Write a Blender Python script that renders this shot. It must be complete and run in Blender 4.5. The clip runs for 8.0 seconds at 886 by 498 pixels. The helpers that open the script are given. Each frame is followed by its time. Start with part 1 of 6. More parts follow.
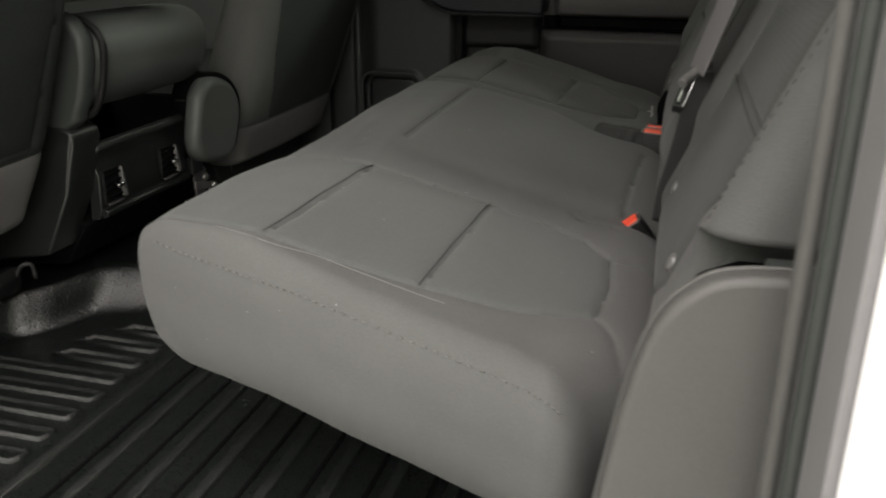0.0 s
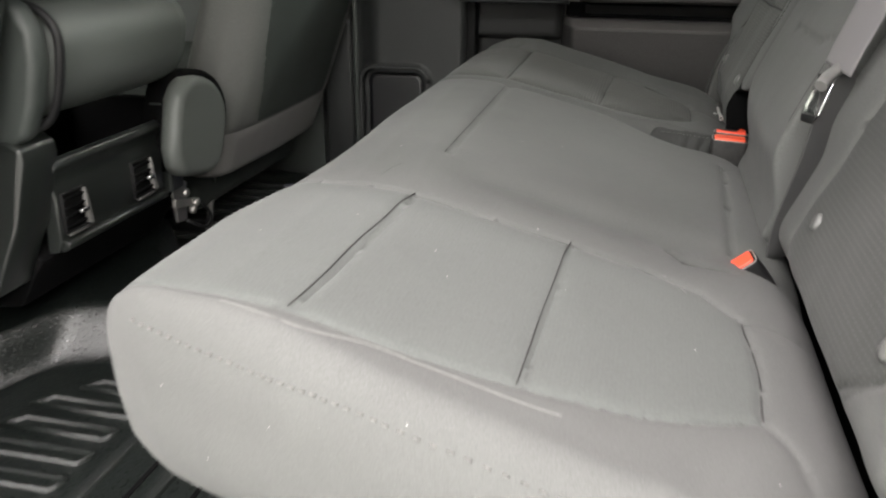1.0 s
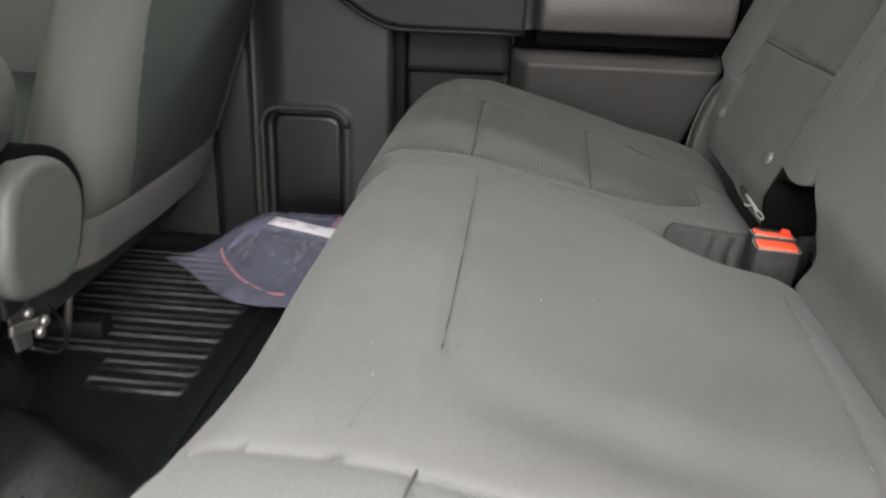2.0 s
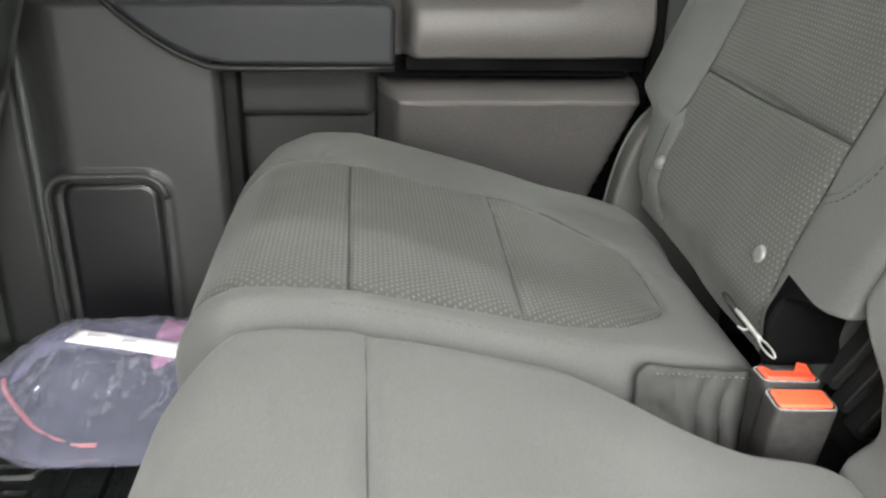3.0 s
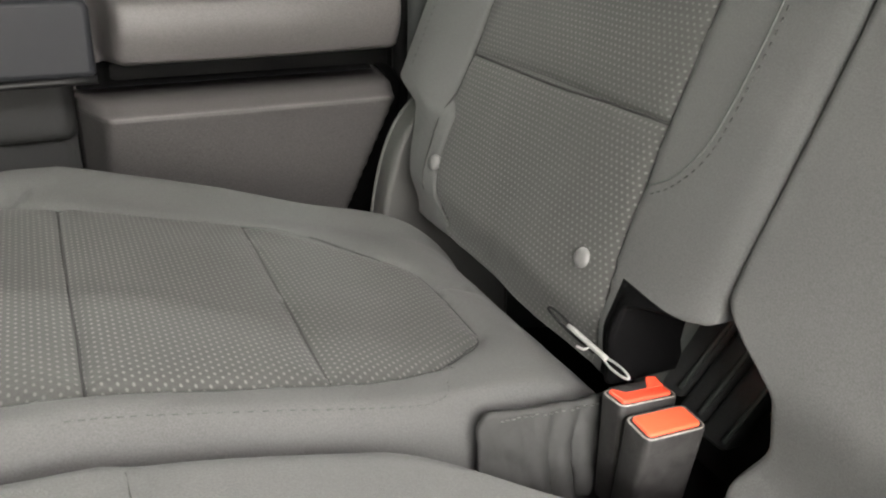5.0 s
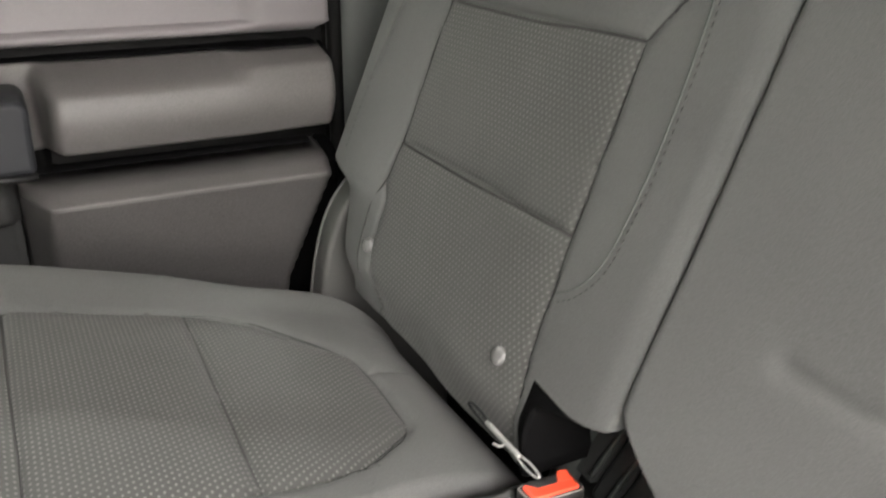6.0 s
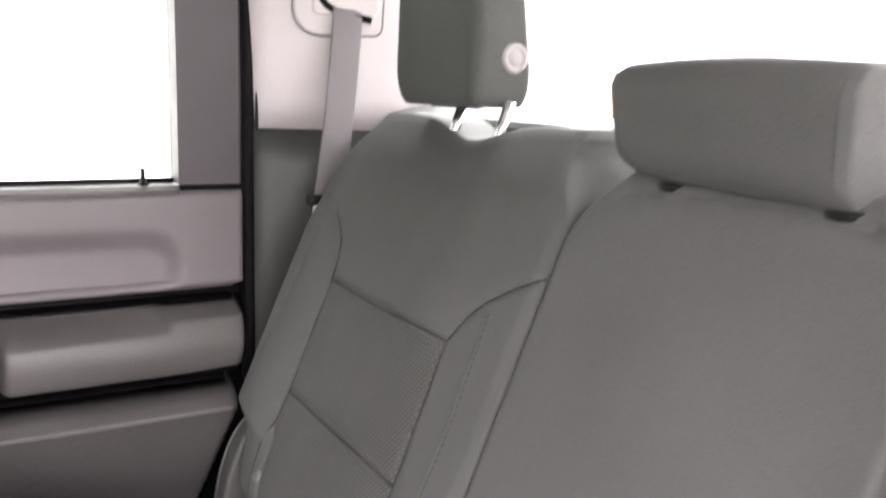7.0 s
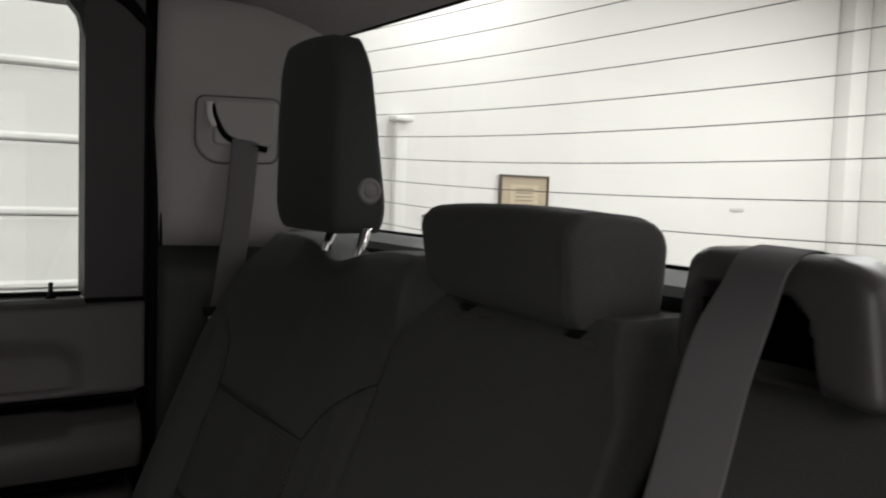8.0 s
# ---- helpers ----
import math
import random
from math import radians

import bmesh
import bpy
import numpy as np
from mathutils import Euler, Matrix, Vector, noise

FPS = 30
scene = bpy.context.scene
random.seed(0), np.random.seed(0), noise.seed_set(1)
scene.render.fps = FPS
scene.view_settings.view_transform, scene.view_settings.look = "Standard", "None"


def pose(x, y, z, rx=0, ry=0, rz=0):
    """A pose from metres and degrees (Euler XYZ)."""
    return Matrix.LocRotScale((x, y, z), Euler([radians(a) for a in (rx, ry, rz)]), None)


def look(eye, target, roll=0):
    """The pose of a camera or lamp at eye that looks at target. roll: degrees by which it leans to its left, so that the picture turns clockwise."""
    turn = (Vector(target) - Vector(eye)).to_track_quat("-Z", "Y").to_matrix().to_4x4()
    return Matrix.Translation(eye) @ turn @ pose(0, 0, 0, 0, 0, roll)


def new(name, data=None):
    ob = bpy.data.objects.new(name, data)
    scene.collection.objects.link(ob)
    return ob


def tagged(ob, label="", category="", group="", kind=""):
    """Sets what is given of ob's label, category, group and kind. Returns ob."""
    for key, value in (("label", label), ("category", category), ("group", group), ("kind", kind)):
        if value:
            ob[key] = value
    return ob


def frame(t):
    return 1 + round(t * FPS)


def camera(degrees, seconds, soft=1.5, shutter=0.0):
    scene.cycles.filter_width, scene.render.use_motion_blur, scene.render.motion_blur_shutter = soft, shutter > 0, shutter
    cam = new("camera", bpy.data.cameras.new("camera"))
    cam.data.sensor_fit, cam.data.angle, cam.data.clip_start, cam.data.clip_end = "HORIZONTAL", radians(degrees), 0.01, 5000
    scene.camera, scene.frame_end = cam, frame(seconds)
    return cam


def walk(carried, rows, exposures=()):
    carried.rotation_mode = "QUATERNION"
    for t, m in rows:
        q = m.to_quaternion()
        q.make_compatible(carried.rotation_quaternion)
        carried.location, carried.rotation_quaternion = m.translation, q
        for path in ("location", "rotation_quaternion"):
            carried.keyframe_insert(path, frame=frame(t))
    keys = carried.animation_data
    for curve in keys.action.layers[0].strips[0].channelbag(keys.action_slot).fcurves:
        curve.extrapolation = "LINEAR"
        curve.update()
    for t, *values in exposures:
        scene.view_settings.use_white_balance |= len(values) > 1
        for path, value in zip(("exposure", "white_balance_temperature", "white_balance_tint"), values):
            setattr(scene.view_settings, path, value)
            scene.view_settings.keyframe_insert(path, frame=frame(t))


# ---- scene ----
from mathutils.bvhtree import BVHTree

cam = camera(55.7, 8.0, soft=2.0, shutter=0.35)
PATH = [
    (0, (0.5, -0.613, 0.699), (0.005, 1.194, 0.0), 0.3),
    (0.5, (0.399, -0.547, 0.694), (-0.106, 1.253, -0.016), -0.1),
    (1, (0.344, -0.387, 0.669), (-0.088, 1.429, -0.05), 0.3),
    (1.2, (0.313, -0.3, 0.672), (-0.066, 1.526, -0.049), 0.9),
    (2.3, (0.142, 0.106, 0.734), (0.079, 1.951, -0.034), 1.6),
    (2.5, (0.133, 0.189, 0.738), (0.146, 2.033, -0.036), 1.2),
    (3, (0.136, 0.381, 0.747), (0.308, 2.203, -0.059), 1.2),
    (3.5, (0.134, 0.481, 0.746), (0.466, 2.271, -0.084), 1.4),
    (4, (0.127, 0.511, 0.739), (0.675, 2.26, -0.063), 1.7),
    (4.2, (0.126, 0.523, 0.74), (0.734, 2.251, -0.063), 1.7),
    (5.3, (0.131, 0.548, 0.706), (0.947, 2.192, -0.09), 0.5),
    (5.5, (0.139, 0.542, 0.722), (0.965, 2.184, -0.068), 0.2),
    (6, (0.151, 0.522, 0.806), (1.019, 2.145, 0.023), 0.6),
    (6.5, (0.158, 0.424, 0.895), (1.096, 2.083, 0.291), 1.3),
    (7, (0.163, 0.294, 0.965), (1.155, 1.99, 0.591), 2.0),
    (7.5, (0.189, 0.184, 1.002), (1.205, 1.891, 0.774), 2.0),
    (8, (0.199, 0.112, 1.008), (1.287, 1.785, 0.868), 2.0),
]
walk(cam, [(t, look(eye, target, roll)) for t, eye, target, roll in PATH], exposures=[(0.0, 0.12, 6700, 3), (0.3, 1.2, 6550, 4), (1.0, 1.45, 6500, 4), (2.5, 2.5, 6400, 6), (3.2, 3.0, 6420, 2), (4.0, 2.98, 6600, 0), (5.4, 2.84, 6600, 8), (6.0, 2.77, 6600, 7), (6.6, 2.74, 6450, 12), (7.0, 2.7, 6400, 17), (7.5, 1.05, 6450, 12), (8.0, -1.0, 6450, 11)])

# ---- light: a bright white workshop; the lamp strips under its ceiling are all unseen ----
world = bpy.data.worlds.new("world")
scene.world = world
world.use_nodes = True
world.node_tree.nodes["Background"].inputs["Color"].default_value = (0.9, 0.95, 1.0, 1)
world.node_tree.nodes["Background"].inputs["Strength"].default_value = 0.05


def lamp_strip(x, y, z, lx, ly, watts, colour=(0.985, 1.0, 0.975)):
    data = bpy.data.lights.new("unseen_ceiling_lamp", "AREA")
    data.shape, data.size, data.size_y, data.energy, data.color = "RECTANGLE", lx, ly, watts, colour
    ob = new("unseen_ceiling_lamp", data)
    ob.matrix_basis = pose(x, y, z)
    return ob


lamp_strip(0.1, -1.0, 2.95, 2.4, 0.25, 70, (1.0, 0.86, 0.91))
lamp_strip(0.2, 1.83, 3.0, 4.0, 0.2, 255)
# added to lift the far backrest through the far window
lamp_strip(-2.4, 3.0, 2.8, 1.8, 0.5, 14, (0.97, 1.0, 0.95))
lamp_strip(3.2, 4.3, 3.0, 0.3, 0.8, 72)
lamp_strip(6.2, 2.6, 3.0, 3.4, 0.6, 320)
# added to brighten the sectional door
lamp_strip(0.6, 4.45, 3.0, 1.6, 0.2, 30)
# unseen front lamp, tinted green to turn the cab's light greener
lamp_strip(-3.4, 0.8, 3.0, 0.3, 3.4, 80, (0.66, 1.0, 0.70))
# unseen banks added for soft light through the open near door
lamp_strip(0.6, -2.2, 2.95, 4.6, 1.4, 150, (1.0, 0.90, 0.93))
lamp_strip(0.4, -4.2, 3.0, 7.5, 1.8, 430, (1.0, 0.955, 0.95))

# ---- small tools ----
ID = Matrix.Identity(4)
WORLD = {}


def thing(name, at, label, category, group="", kind=""):
    ob = new(name)
    ob.empty_display_size = 0.05
    ob.matrix_basis = Matrix.Translation(at)
    WORLD[ob.name] = Matrix.Translation(at)
    return tagged(ob, label, category, group, kind)


def part(name, shape, material, parent=None, label="", kind=""):
    """Links a bmesh or a mesh, given in world metres, as one mesh object."""
    if isinstance(shape, bmesh.types.BMesh):
        me = bpy.data.meshes.new(name)
        shape.to_mesh(me)
        shape.free()
    else:
        me = shape
    for m in (material if isinstance(material, (list, tuple)) else (material,)):
        me.materials.append(m)
    ob = new(name, me)
    WORLD[ob.name] = ID
    if parent is not None:
        ob.parent = parent
        ob.matrix_parent_inverse = WORLD[parent.name].inverted()
    return tagged(ob, label, kind=kind)


def single(name, shape, material, label, category, group="", kind=""):
    return tagged(part(name, shape, material), label, category, group, kind)


def smooth(me, on=True):
    me.polygons.foreach_set("use_smooth", [on] * len(me.polygons))
    return me


def mesh_of(verts, faces, name="mesh", soft=True):
    me = bpy.data.meshes.new(name)
    me.from_pydata([tuple(map(float, v)) for v in verts], [], [tuple(map(int, f)) for f in faces])
    me.update()
    return smooth(me, soft)


def box(x0, x1, y0, y1, z0, z1, r=0.004, seg=2):
    bm = bmesh.new()
    bmesh.ops.create_cube(bm, size=1)
    bm.transform(Matrix.LocRotScale(((x0 + x1) / 2, (y0 + y1) / 2, (z0 + z1) / 2), None, (x1 - x0, y1 - y0, z1 - z0)))
    if r:
        bmesh.ops.bevel(bm, geom=bm.edges[:], offset=r, segments=seg, profile=0.5, affect="EDGES")
        for f in bm.faces:
            f.smooth = True
    return bm


def prism(points, axis, a, b, r=0.0, seg=2):
    """A closed outline drawn out along an axis from a to b. Outline in (y, z), (x, z) or (x, y)."""
    def put(p, v):
        return {"x": (v, p[0], p[1]), "y": (p[0], v, p[1]), "z": (p[0], p[1], v)}[axis]
    bm = bmesh.new()
    lo = [bm.verts.new(put(p, a)) for p in points]
    hi = [bm.verts.new(put(p, b)) for p in points]
    n = len(points)
    bm.faces.new(lo)
    bm.faces.new(hi)
    for i in range(n):
        bm.faces.new((lo[i], lo[(i + 1) % n], hi[(i + 1) % n], hi[i]))
    bmesh.ops.recalc_face_normals(bm, faces=bm.faces[:])
    if r:
        rim = [e for e in bm.edges if len(e.link_faces) == 2 and e.calc_face_angle(0) > 0.6]
        bmesh.ops.bevel(bm, geom=rim, offset=r, segments=seg, profile=0.5, affect="EDGES")
        for f in bm.faces:
            f.smooth = len(f.verts) <= 4
    return bm


def bridge(bm, rings, closed=True, caps=True):
    n = len(rings[0])
    for p, q in zip(rings, rings[1:]):
        for i in range(n if closed else n - 1):
            f = bm.faces.new((p[i], p[(i + 1) % n], q[(i + 1) % n], q[i]))
            f.smooth = True
    if caps:
        bm.faces.new(rings[0][::-1])
        bm.faces.new(rings[-1])


def curve_points(points, n):
    """Catmull-Rom through the points, n steps a piece."""
    pts = [Vector(p) for p in points]
    pts = [2 * pts[0] - pts[1]] + pts + [2 * pts[-1] - pts[-2]]
    out = []
    for i in range(1, len(pts) - 2):
        a, b, c, d = pts[i - 1:i + 3]
        for k in range(n):
            t = k / n
            out.append(0.5 * (2 * b + (c - a) * t + (2 * a - 5 * b + 4 * c - d) * t * t + (3 * b - a - 3 * c + d) * t ** 3))
    return out + [pts[-2]]


def tube(points, r, sides=8, bm=None):
    bm = bm or bmesh.new()
    rings = []
    for i, p in enumerate(points):
        p = Vector(p)
        d = (Vector(points[min(i + 1, len(points) - 1)]) - Vector(points[max(i - 1, 0)])).normalized()
        u = d.orthogonal().normalized() if i == 0 else (u - d * u.dot(d)).normalized()
        v = d.cross(u)
        rings.append([bm.verts.new(p + r * (math.cos(a) * u + math.sin(a) * v)) for a in (2 * math.pi * k / sides for k in range(sides))])
    bridge(bm, rings)
    return bm


def ribbon(points, across, width, thick=0.0016):
    """A webbing strap: points along it, the direction of its width at each."""
    bm = bmesh.new()
    rings = []
    for i, p in enumerate(points):
        p = Vector(p)
        d = (Vector(points[min(i + 1, len(points) - 1)]) - Vector(points[max(i - 1, 0)])).normalized()
        w = Vector(across[i] if isinstance(across, list) else across)
        w = (w - d * w.dot(d)).normalized()
        nrm = d.cross(w)
        h = width / 2
        rings.append([bm.verts.new(p + w * a + nrm * b) for a, b in ((-h, -thick / 3), (-h + 0.002, -thick / 2), (h - 0.002, -thick / 2), (h, -thick / 3), (h, thick / 3), (h - 0.002, thick / 2), (-h + 0.002, thick / 2), (-h, thick / 3))])
    bridge(bm, rings)
    return bm


def revolve(profile, centre, axis="z", n=24):
    """Turns (radius, height) pairs about an axis through centre."""
    bm = bmesh.new()
    rings = []
    for r, h in profile:
        ring = []
        for k in range(n):
            a = 2 * math.pi * k / n
            c, s = r * math.cos(a), r * math.sin(a)
            ring.append(bm.verts.new(Vector(centre) + Vector({"z": (c, s, h), "y": (c, h, s), "x": (h, c, s)}[axis])))
        rings.append(ring)
    bridge(bm, rings)
    bmesh.ops.recalc_face_normals(bm, faces=bm.faces[:])
    return bm


def near_line(a, b, line, p=None, plane=None, mask=None, reach=0.0):
    """Distance of the points (a, b) from a polyline; with p, also moves those within reach onto it."""
    best = np.full(a.shape, 9.0)
    foot_a, foot_b = a.copy(), b.copy()
    for (x0, y0), (x1, y1) in zip(line, line[1:]):
        dx, dy = x1 - x0, y1 - y0
        t = np.clip(((a - x0) * dx + (b - y0) * dy) / (dx * dx + dy * dy + 1e-12), 0, 1)
        gap = np.hypot(a - x0 - t * dx, b - y0 - t * dy)
        closer = gap < best
        foot_a, foot_b = np.where(closer, x0 + t * dx, foot_a), np.where(closer, y0 + t * dy, foot_b)
        best = np.minimum(best, gap)
    if p is not None:
        hit = mask & (best < reach)
        p[hit, plane[0]], p[hit, plane[1]] = foot_a[hit], foot_b[hit]
    return best


def inside(a, b, poly):
    hit = np.zeros(a.shape, bool)
    for (x0, y0), (x1, y1) in zip(poly, poly[1:] + poly[:1]):
        with np.errstate(divide="ignore", invalid="ignore"):
            hit ^= ((y0 > b) != (y1 > b)) & (a < (x1 - x0) * (b - y0) / (y1 - y0) + x0)
    return hit


def sstep(a, b, v):
    t = np.clip((v - a) / (b - a), 0, 1)
    return t * t * (3 - 2 * t)


def rounded_lattice(lo, hi, r, step):
    """A box with rounded edges as an even lattice: points, normals, quads."""
    lo, hi, r = (np.array(v, float) for v in (lo, hi, r))
    n = [max(4, int(math.ceil((hi[i] - lo[i]) / step))) for i in range(3)]
    ax = [np.linspace(lo[i], hi[i], n[i] + 1) for i in range(3)]
    rim = np.zeros([k + 1 for k in n], bool)
    for i in range(3):
        s = [slice(None)] * 3
        for e in (0, n[i]):
            s[i] = e
            rim[tuple(s)] = True
    idx = np.full(rim.shape, -1)
    idx[rim] = np.arange(rim.sum())
    ii = np.argwhere(rim)
    p = np.stack([ax[i][ii[:, i]] for i in range(3)], 1)
    q = np.clip(p, lo + r, hi - r)
    d = (p - q) / r
    ln = np.linalg.norm(d, axis=1, keepdims=True)
    nrm = d / np.maximum(ln, 1e-9)
    p = q + r * nrm
    faces = []
    for i in range(3):
        for e in (0, n[i]):
            s = [slice(None)] * 3
            s[i] = e
            g = idx[tuple(s)]
            f = np.stack([g[:-1, :-1], g[1:, :-1], g[1:, 1:], g[:-1, 1:]], -1).reshape(-1, 4)
            flip = (e == 0) != (i == 1)
            faces.append(f[:, ::-1] if flip else f)
    return p, nrm, np.concatenate(faces)


def bolster_shape(lo, hi, r, step, plane, front, seams, warp, sharp=(0.003, 0.003), broad=(0.0035, 0.014), grain=0.0012):
    """An upholstered pad. plane: the two axes that the seams are drawn in; front: the axis and sign that they are pulled in along."""
    p, nrm, faces = rounded_lattice(lo, hi, r, step)
    a, b = p[:, plane[0]], p[:, plane[1]]
    k, sign = front
    face = np.clip(nrm[:, k] * sign, 0, 1)
    dist = np.full(len(p), 9.0)
    for line in seams:
        dist = np.minimum(dist, near_line(a, b, line))
    pull = sharp[0] * np.exp(-(dist / sharp[1]) ** 2) + broad[0] * np.exp(-dist / broad[1])
    soft = np.array([noise.noise(Vector(v) * 9) + 0.5 * noise.noise(Vector(v) * 23) for v in p[:, :]]) * grain
    for line in seams:      # rows of points close to a seam are drawn onto it, so that panels end cleanly
        near_line(a, b, line, p, plane, (face > 0.1), 0.62 * step)
    out = p.copy()
    out[:, k] -= sign * face * pull
    out += nrm * soft[:, None]
    return warp(out), faces, p, face


def split(points, faces, regions, base):
    """Cuts a pad into meshes: name -> mask over the faces; what is left goes to base."""
    left = np.ones(len(faces), bool)
    out = {}
    for name, mask in list(regions.items()) + [(base, None)]:
        m = left if mask is None else (mask & left)
        f = faces[m]
        used, inv = np.unique(f, return_inverse=True)
        out[name] = mesh_of(points[used], inv.reshape(-1, 4), name)
        left = left & ~m
    return out


class Skin:
    """Finds the nearest place on a pad, to lay stitches and buttons on."""

    def __init__(self, points, faces):
        self.tree = BVHTree.FromPolygons([Vector(p) for p in points], [tuple(map(int, f)) for f in faces])

    def at(self, p):
        place, normal, _, _ = self.tree.find_nearest(Vector(p))
        return place, normal


def stitches(skin, line, pitch=0.0064, length=0.0042, w=0.0009, proud=0.0002):
    """A row of thread stitches along a line, laid on a pad."""
    dense = curve_points(line, 24)
    verts, faces = [], []
    run, last = 0.0, None
    for p, q in zip(dense, dense[1:]):
        run += (q - p).length
        if run < pitch:
            continue
        run = 0.0
        place, nrm = skin.at(p)
        d = (q - p)
        d = (d - nrm * d.dot(nrm)).normalized()
        s = nrm.cross(d)
        c = place + nrm * proud
        base = len(verts)
        for u, v, h in ((-1, -1, -1), (1, -1, -1), (1, 1, -1), (-1, 1, -1), (-0.8, -0.6, 1), (0.8, -0.6, 1), (0.8, 0.6, 1), (-0.8, 0.6, 1)):
            verts.append(c + d * (u * length / 2) + s * (v * w / 2) + nrm * (h * w / 2))
        faces += [tuple(base + i for i in f) for f in ((3, 2, 1, 0), (4, 5, 6, 7), (0, 1, 5, 4), (1, 2, 6, 5), (2, 3, 7, 6), (3, 0, 4, 7))]
    return mesh_of(verts, faces, "stitching")


def cord(skin, line, r=0.0013, sink=0.0004, n=10):
    """A thin cord laid along a pad: piping, and in dark colour a seam fold's shadow line."""
    pts = []
    for p in curve_points(line, n):
        place, nrm = skin.at(p)
        pts.append(place - nrm * sink)
    for _ in range(3):
        pts = pts[:1] + [(a + 2 * b + c) / 4 for a, b, c in zip(pts, pts[1:], pts[2:])] + pts[-1:]
    return tube(pts, r, 6)


def sheet(us, vs, place):
    """An open grid of points place(u, v) as a mesh."""
    verts = [place(u, v) for u in us for v in vs]
    m = len(vs)
    faces = [(i * m + j, (i + 1) * m + j, (i + 1) * m + j + 1, i * m + j + 1) for i in range(len(us) - 1) for j in range(m - 1)]
    return mesh_of(verts, faces)


# ---- materials ----
def nodes_of(name):
    m = bpy.data.materials.new(name)
    m.use_nodes = True
    t = m.node_tree
    return m, t, t.nodes["Principled BSDF"]


def rgb(c):
    return (*c, 1) if len(c) == 3 else c


def surface(name, colour, rough=0.6, metal=0.0, vary=0.12, big=6.0, fine=180.0, bump=0.15, depth=0.0006, sheen=0.0, spec=0.5, weave=0.0, rough_vary=0.08, share=0.4, sparkle=False):
    """A surface with broad stains, a fine grain and a relief of that grain."""
    m, t, b = nodes_of(name)
    co = t.nodes.new("ShaderNodeTexCoord")
    n1, n2 = t.nodes.new("ShaderNodeTexNoise"), t.nodes.new("ShaderNodeTexNoise")
    for n, s, det in ((n1, big, 4), (n2, fine, 3)):
        n.inputs["Scale"].default_value, n.inputs["Detail"].default_value = s, det
        t.links.new(co.outputs["Object"], n.inputs["Vector"])
    mix = t.nodes.new("ShaderNodeMath")
    mix.operation = "MULTIPLY_ADD"
    t.links.new(n1.outputs["Fac"], mix.inputs[0])
    mix.inputs[1].default_value = 1 - share
    half = t.nodes.new("ShaderNodeMath")
    half.operation = "MULTIPLY"
    t.links.new(n2.outputs["Fac"], half.inputs[0])
    half.inputs[1].default_value = share
    t.links.new(half.outputs[0], mix.inputs[2])
    ramp = t.nodes.new("ShaderNodeValToRGB")
    ramp.color_ramp.elements[0].position, ramp.color_ramp.elements[1].position = 0.3, 0.7
    ramp.color_ramp.elements[0].color = rgb([c * (1 - vary) for c in colour])
    ramp.color_ramp.elements[1].color = rgb([min(1, c * (1 + vary)) for c in colour])
    t.links.new(mix.outputs[0], ramp.inputs["Fac"])
    t.links.new(ramp.outputs["Color"], b.inputs["Base Color"])
    rr = t.nodes.new("ShaderNodeMapRange")
    rr.inputs["To Min"].default_value, rr.inputs["To Max"].default_value = max(0.02, rough - rough_vary), min(1, rough + rough_vary)
    t.links.new((n2 if sparkle else n1).outputs["Fac"], rr.inputs["Value"])
    t.links.new(rr.outputs["Result"], b.inputs["Roughness"])
    b.inputs["Metallic"].default_value = metal
    b.inputs["Specular IOR Level"].default_value = spec
    if sheen:
        b.inputs["Sheen Weight"].default_value = sheen
        b.inputs["Sheen Roughness"].default_value = 0.5
    height = n2.outputs["Fac"]
    if weave:
        wv = t.nodes.new("ShaderNodeTexWave")
        wv.wave_type, wv.bands_direction = "BANDS", "DIAGONAL"
        wv.inputs["Scale"].default_value, wv.inputs["Distortion"].default_value, wv.inputs["Detail"].default_value = weave, 2.0, 1.0
        t.links.new(co.outputs["Object"], wv.inputs["Vector"])
        add = t.nodes.new("ShaderNodeMath")
        t.links.new(n2.outputs["Fac"], add.inputs[0])
        t.links.new(wv.outputs["Fac"], add.inputs[1])
        height = add.outputs[0]
    bp = t.nodes.new("ShaderNodeBump")
    bp.inputs["Strength"].default_value, bp.inputs["Distance"].default_value = bump, depth
    t.links.new(height, bp.inputs["Height"])
    t.links.new(bp.outputs["Normal"], b.inputs["Normal"])
    return m


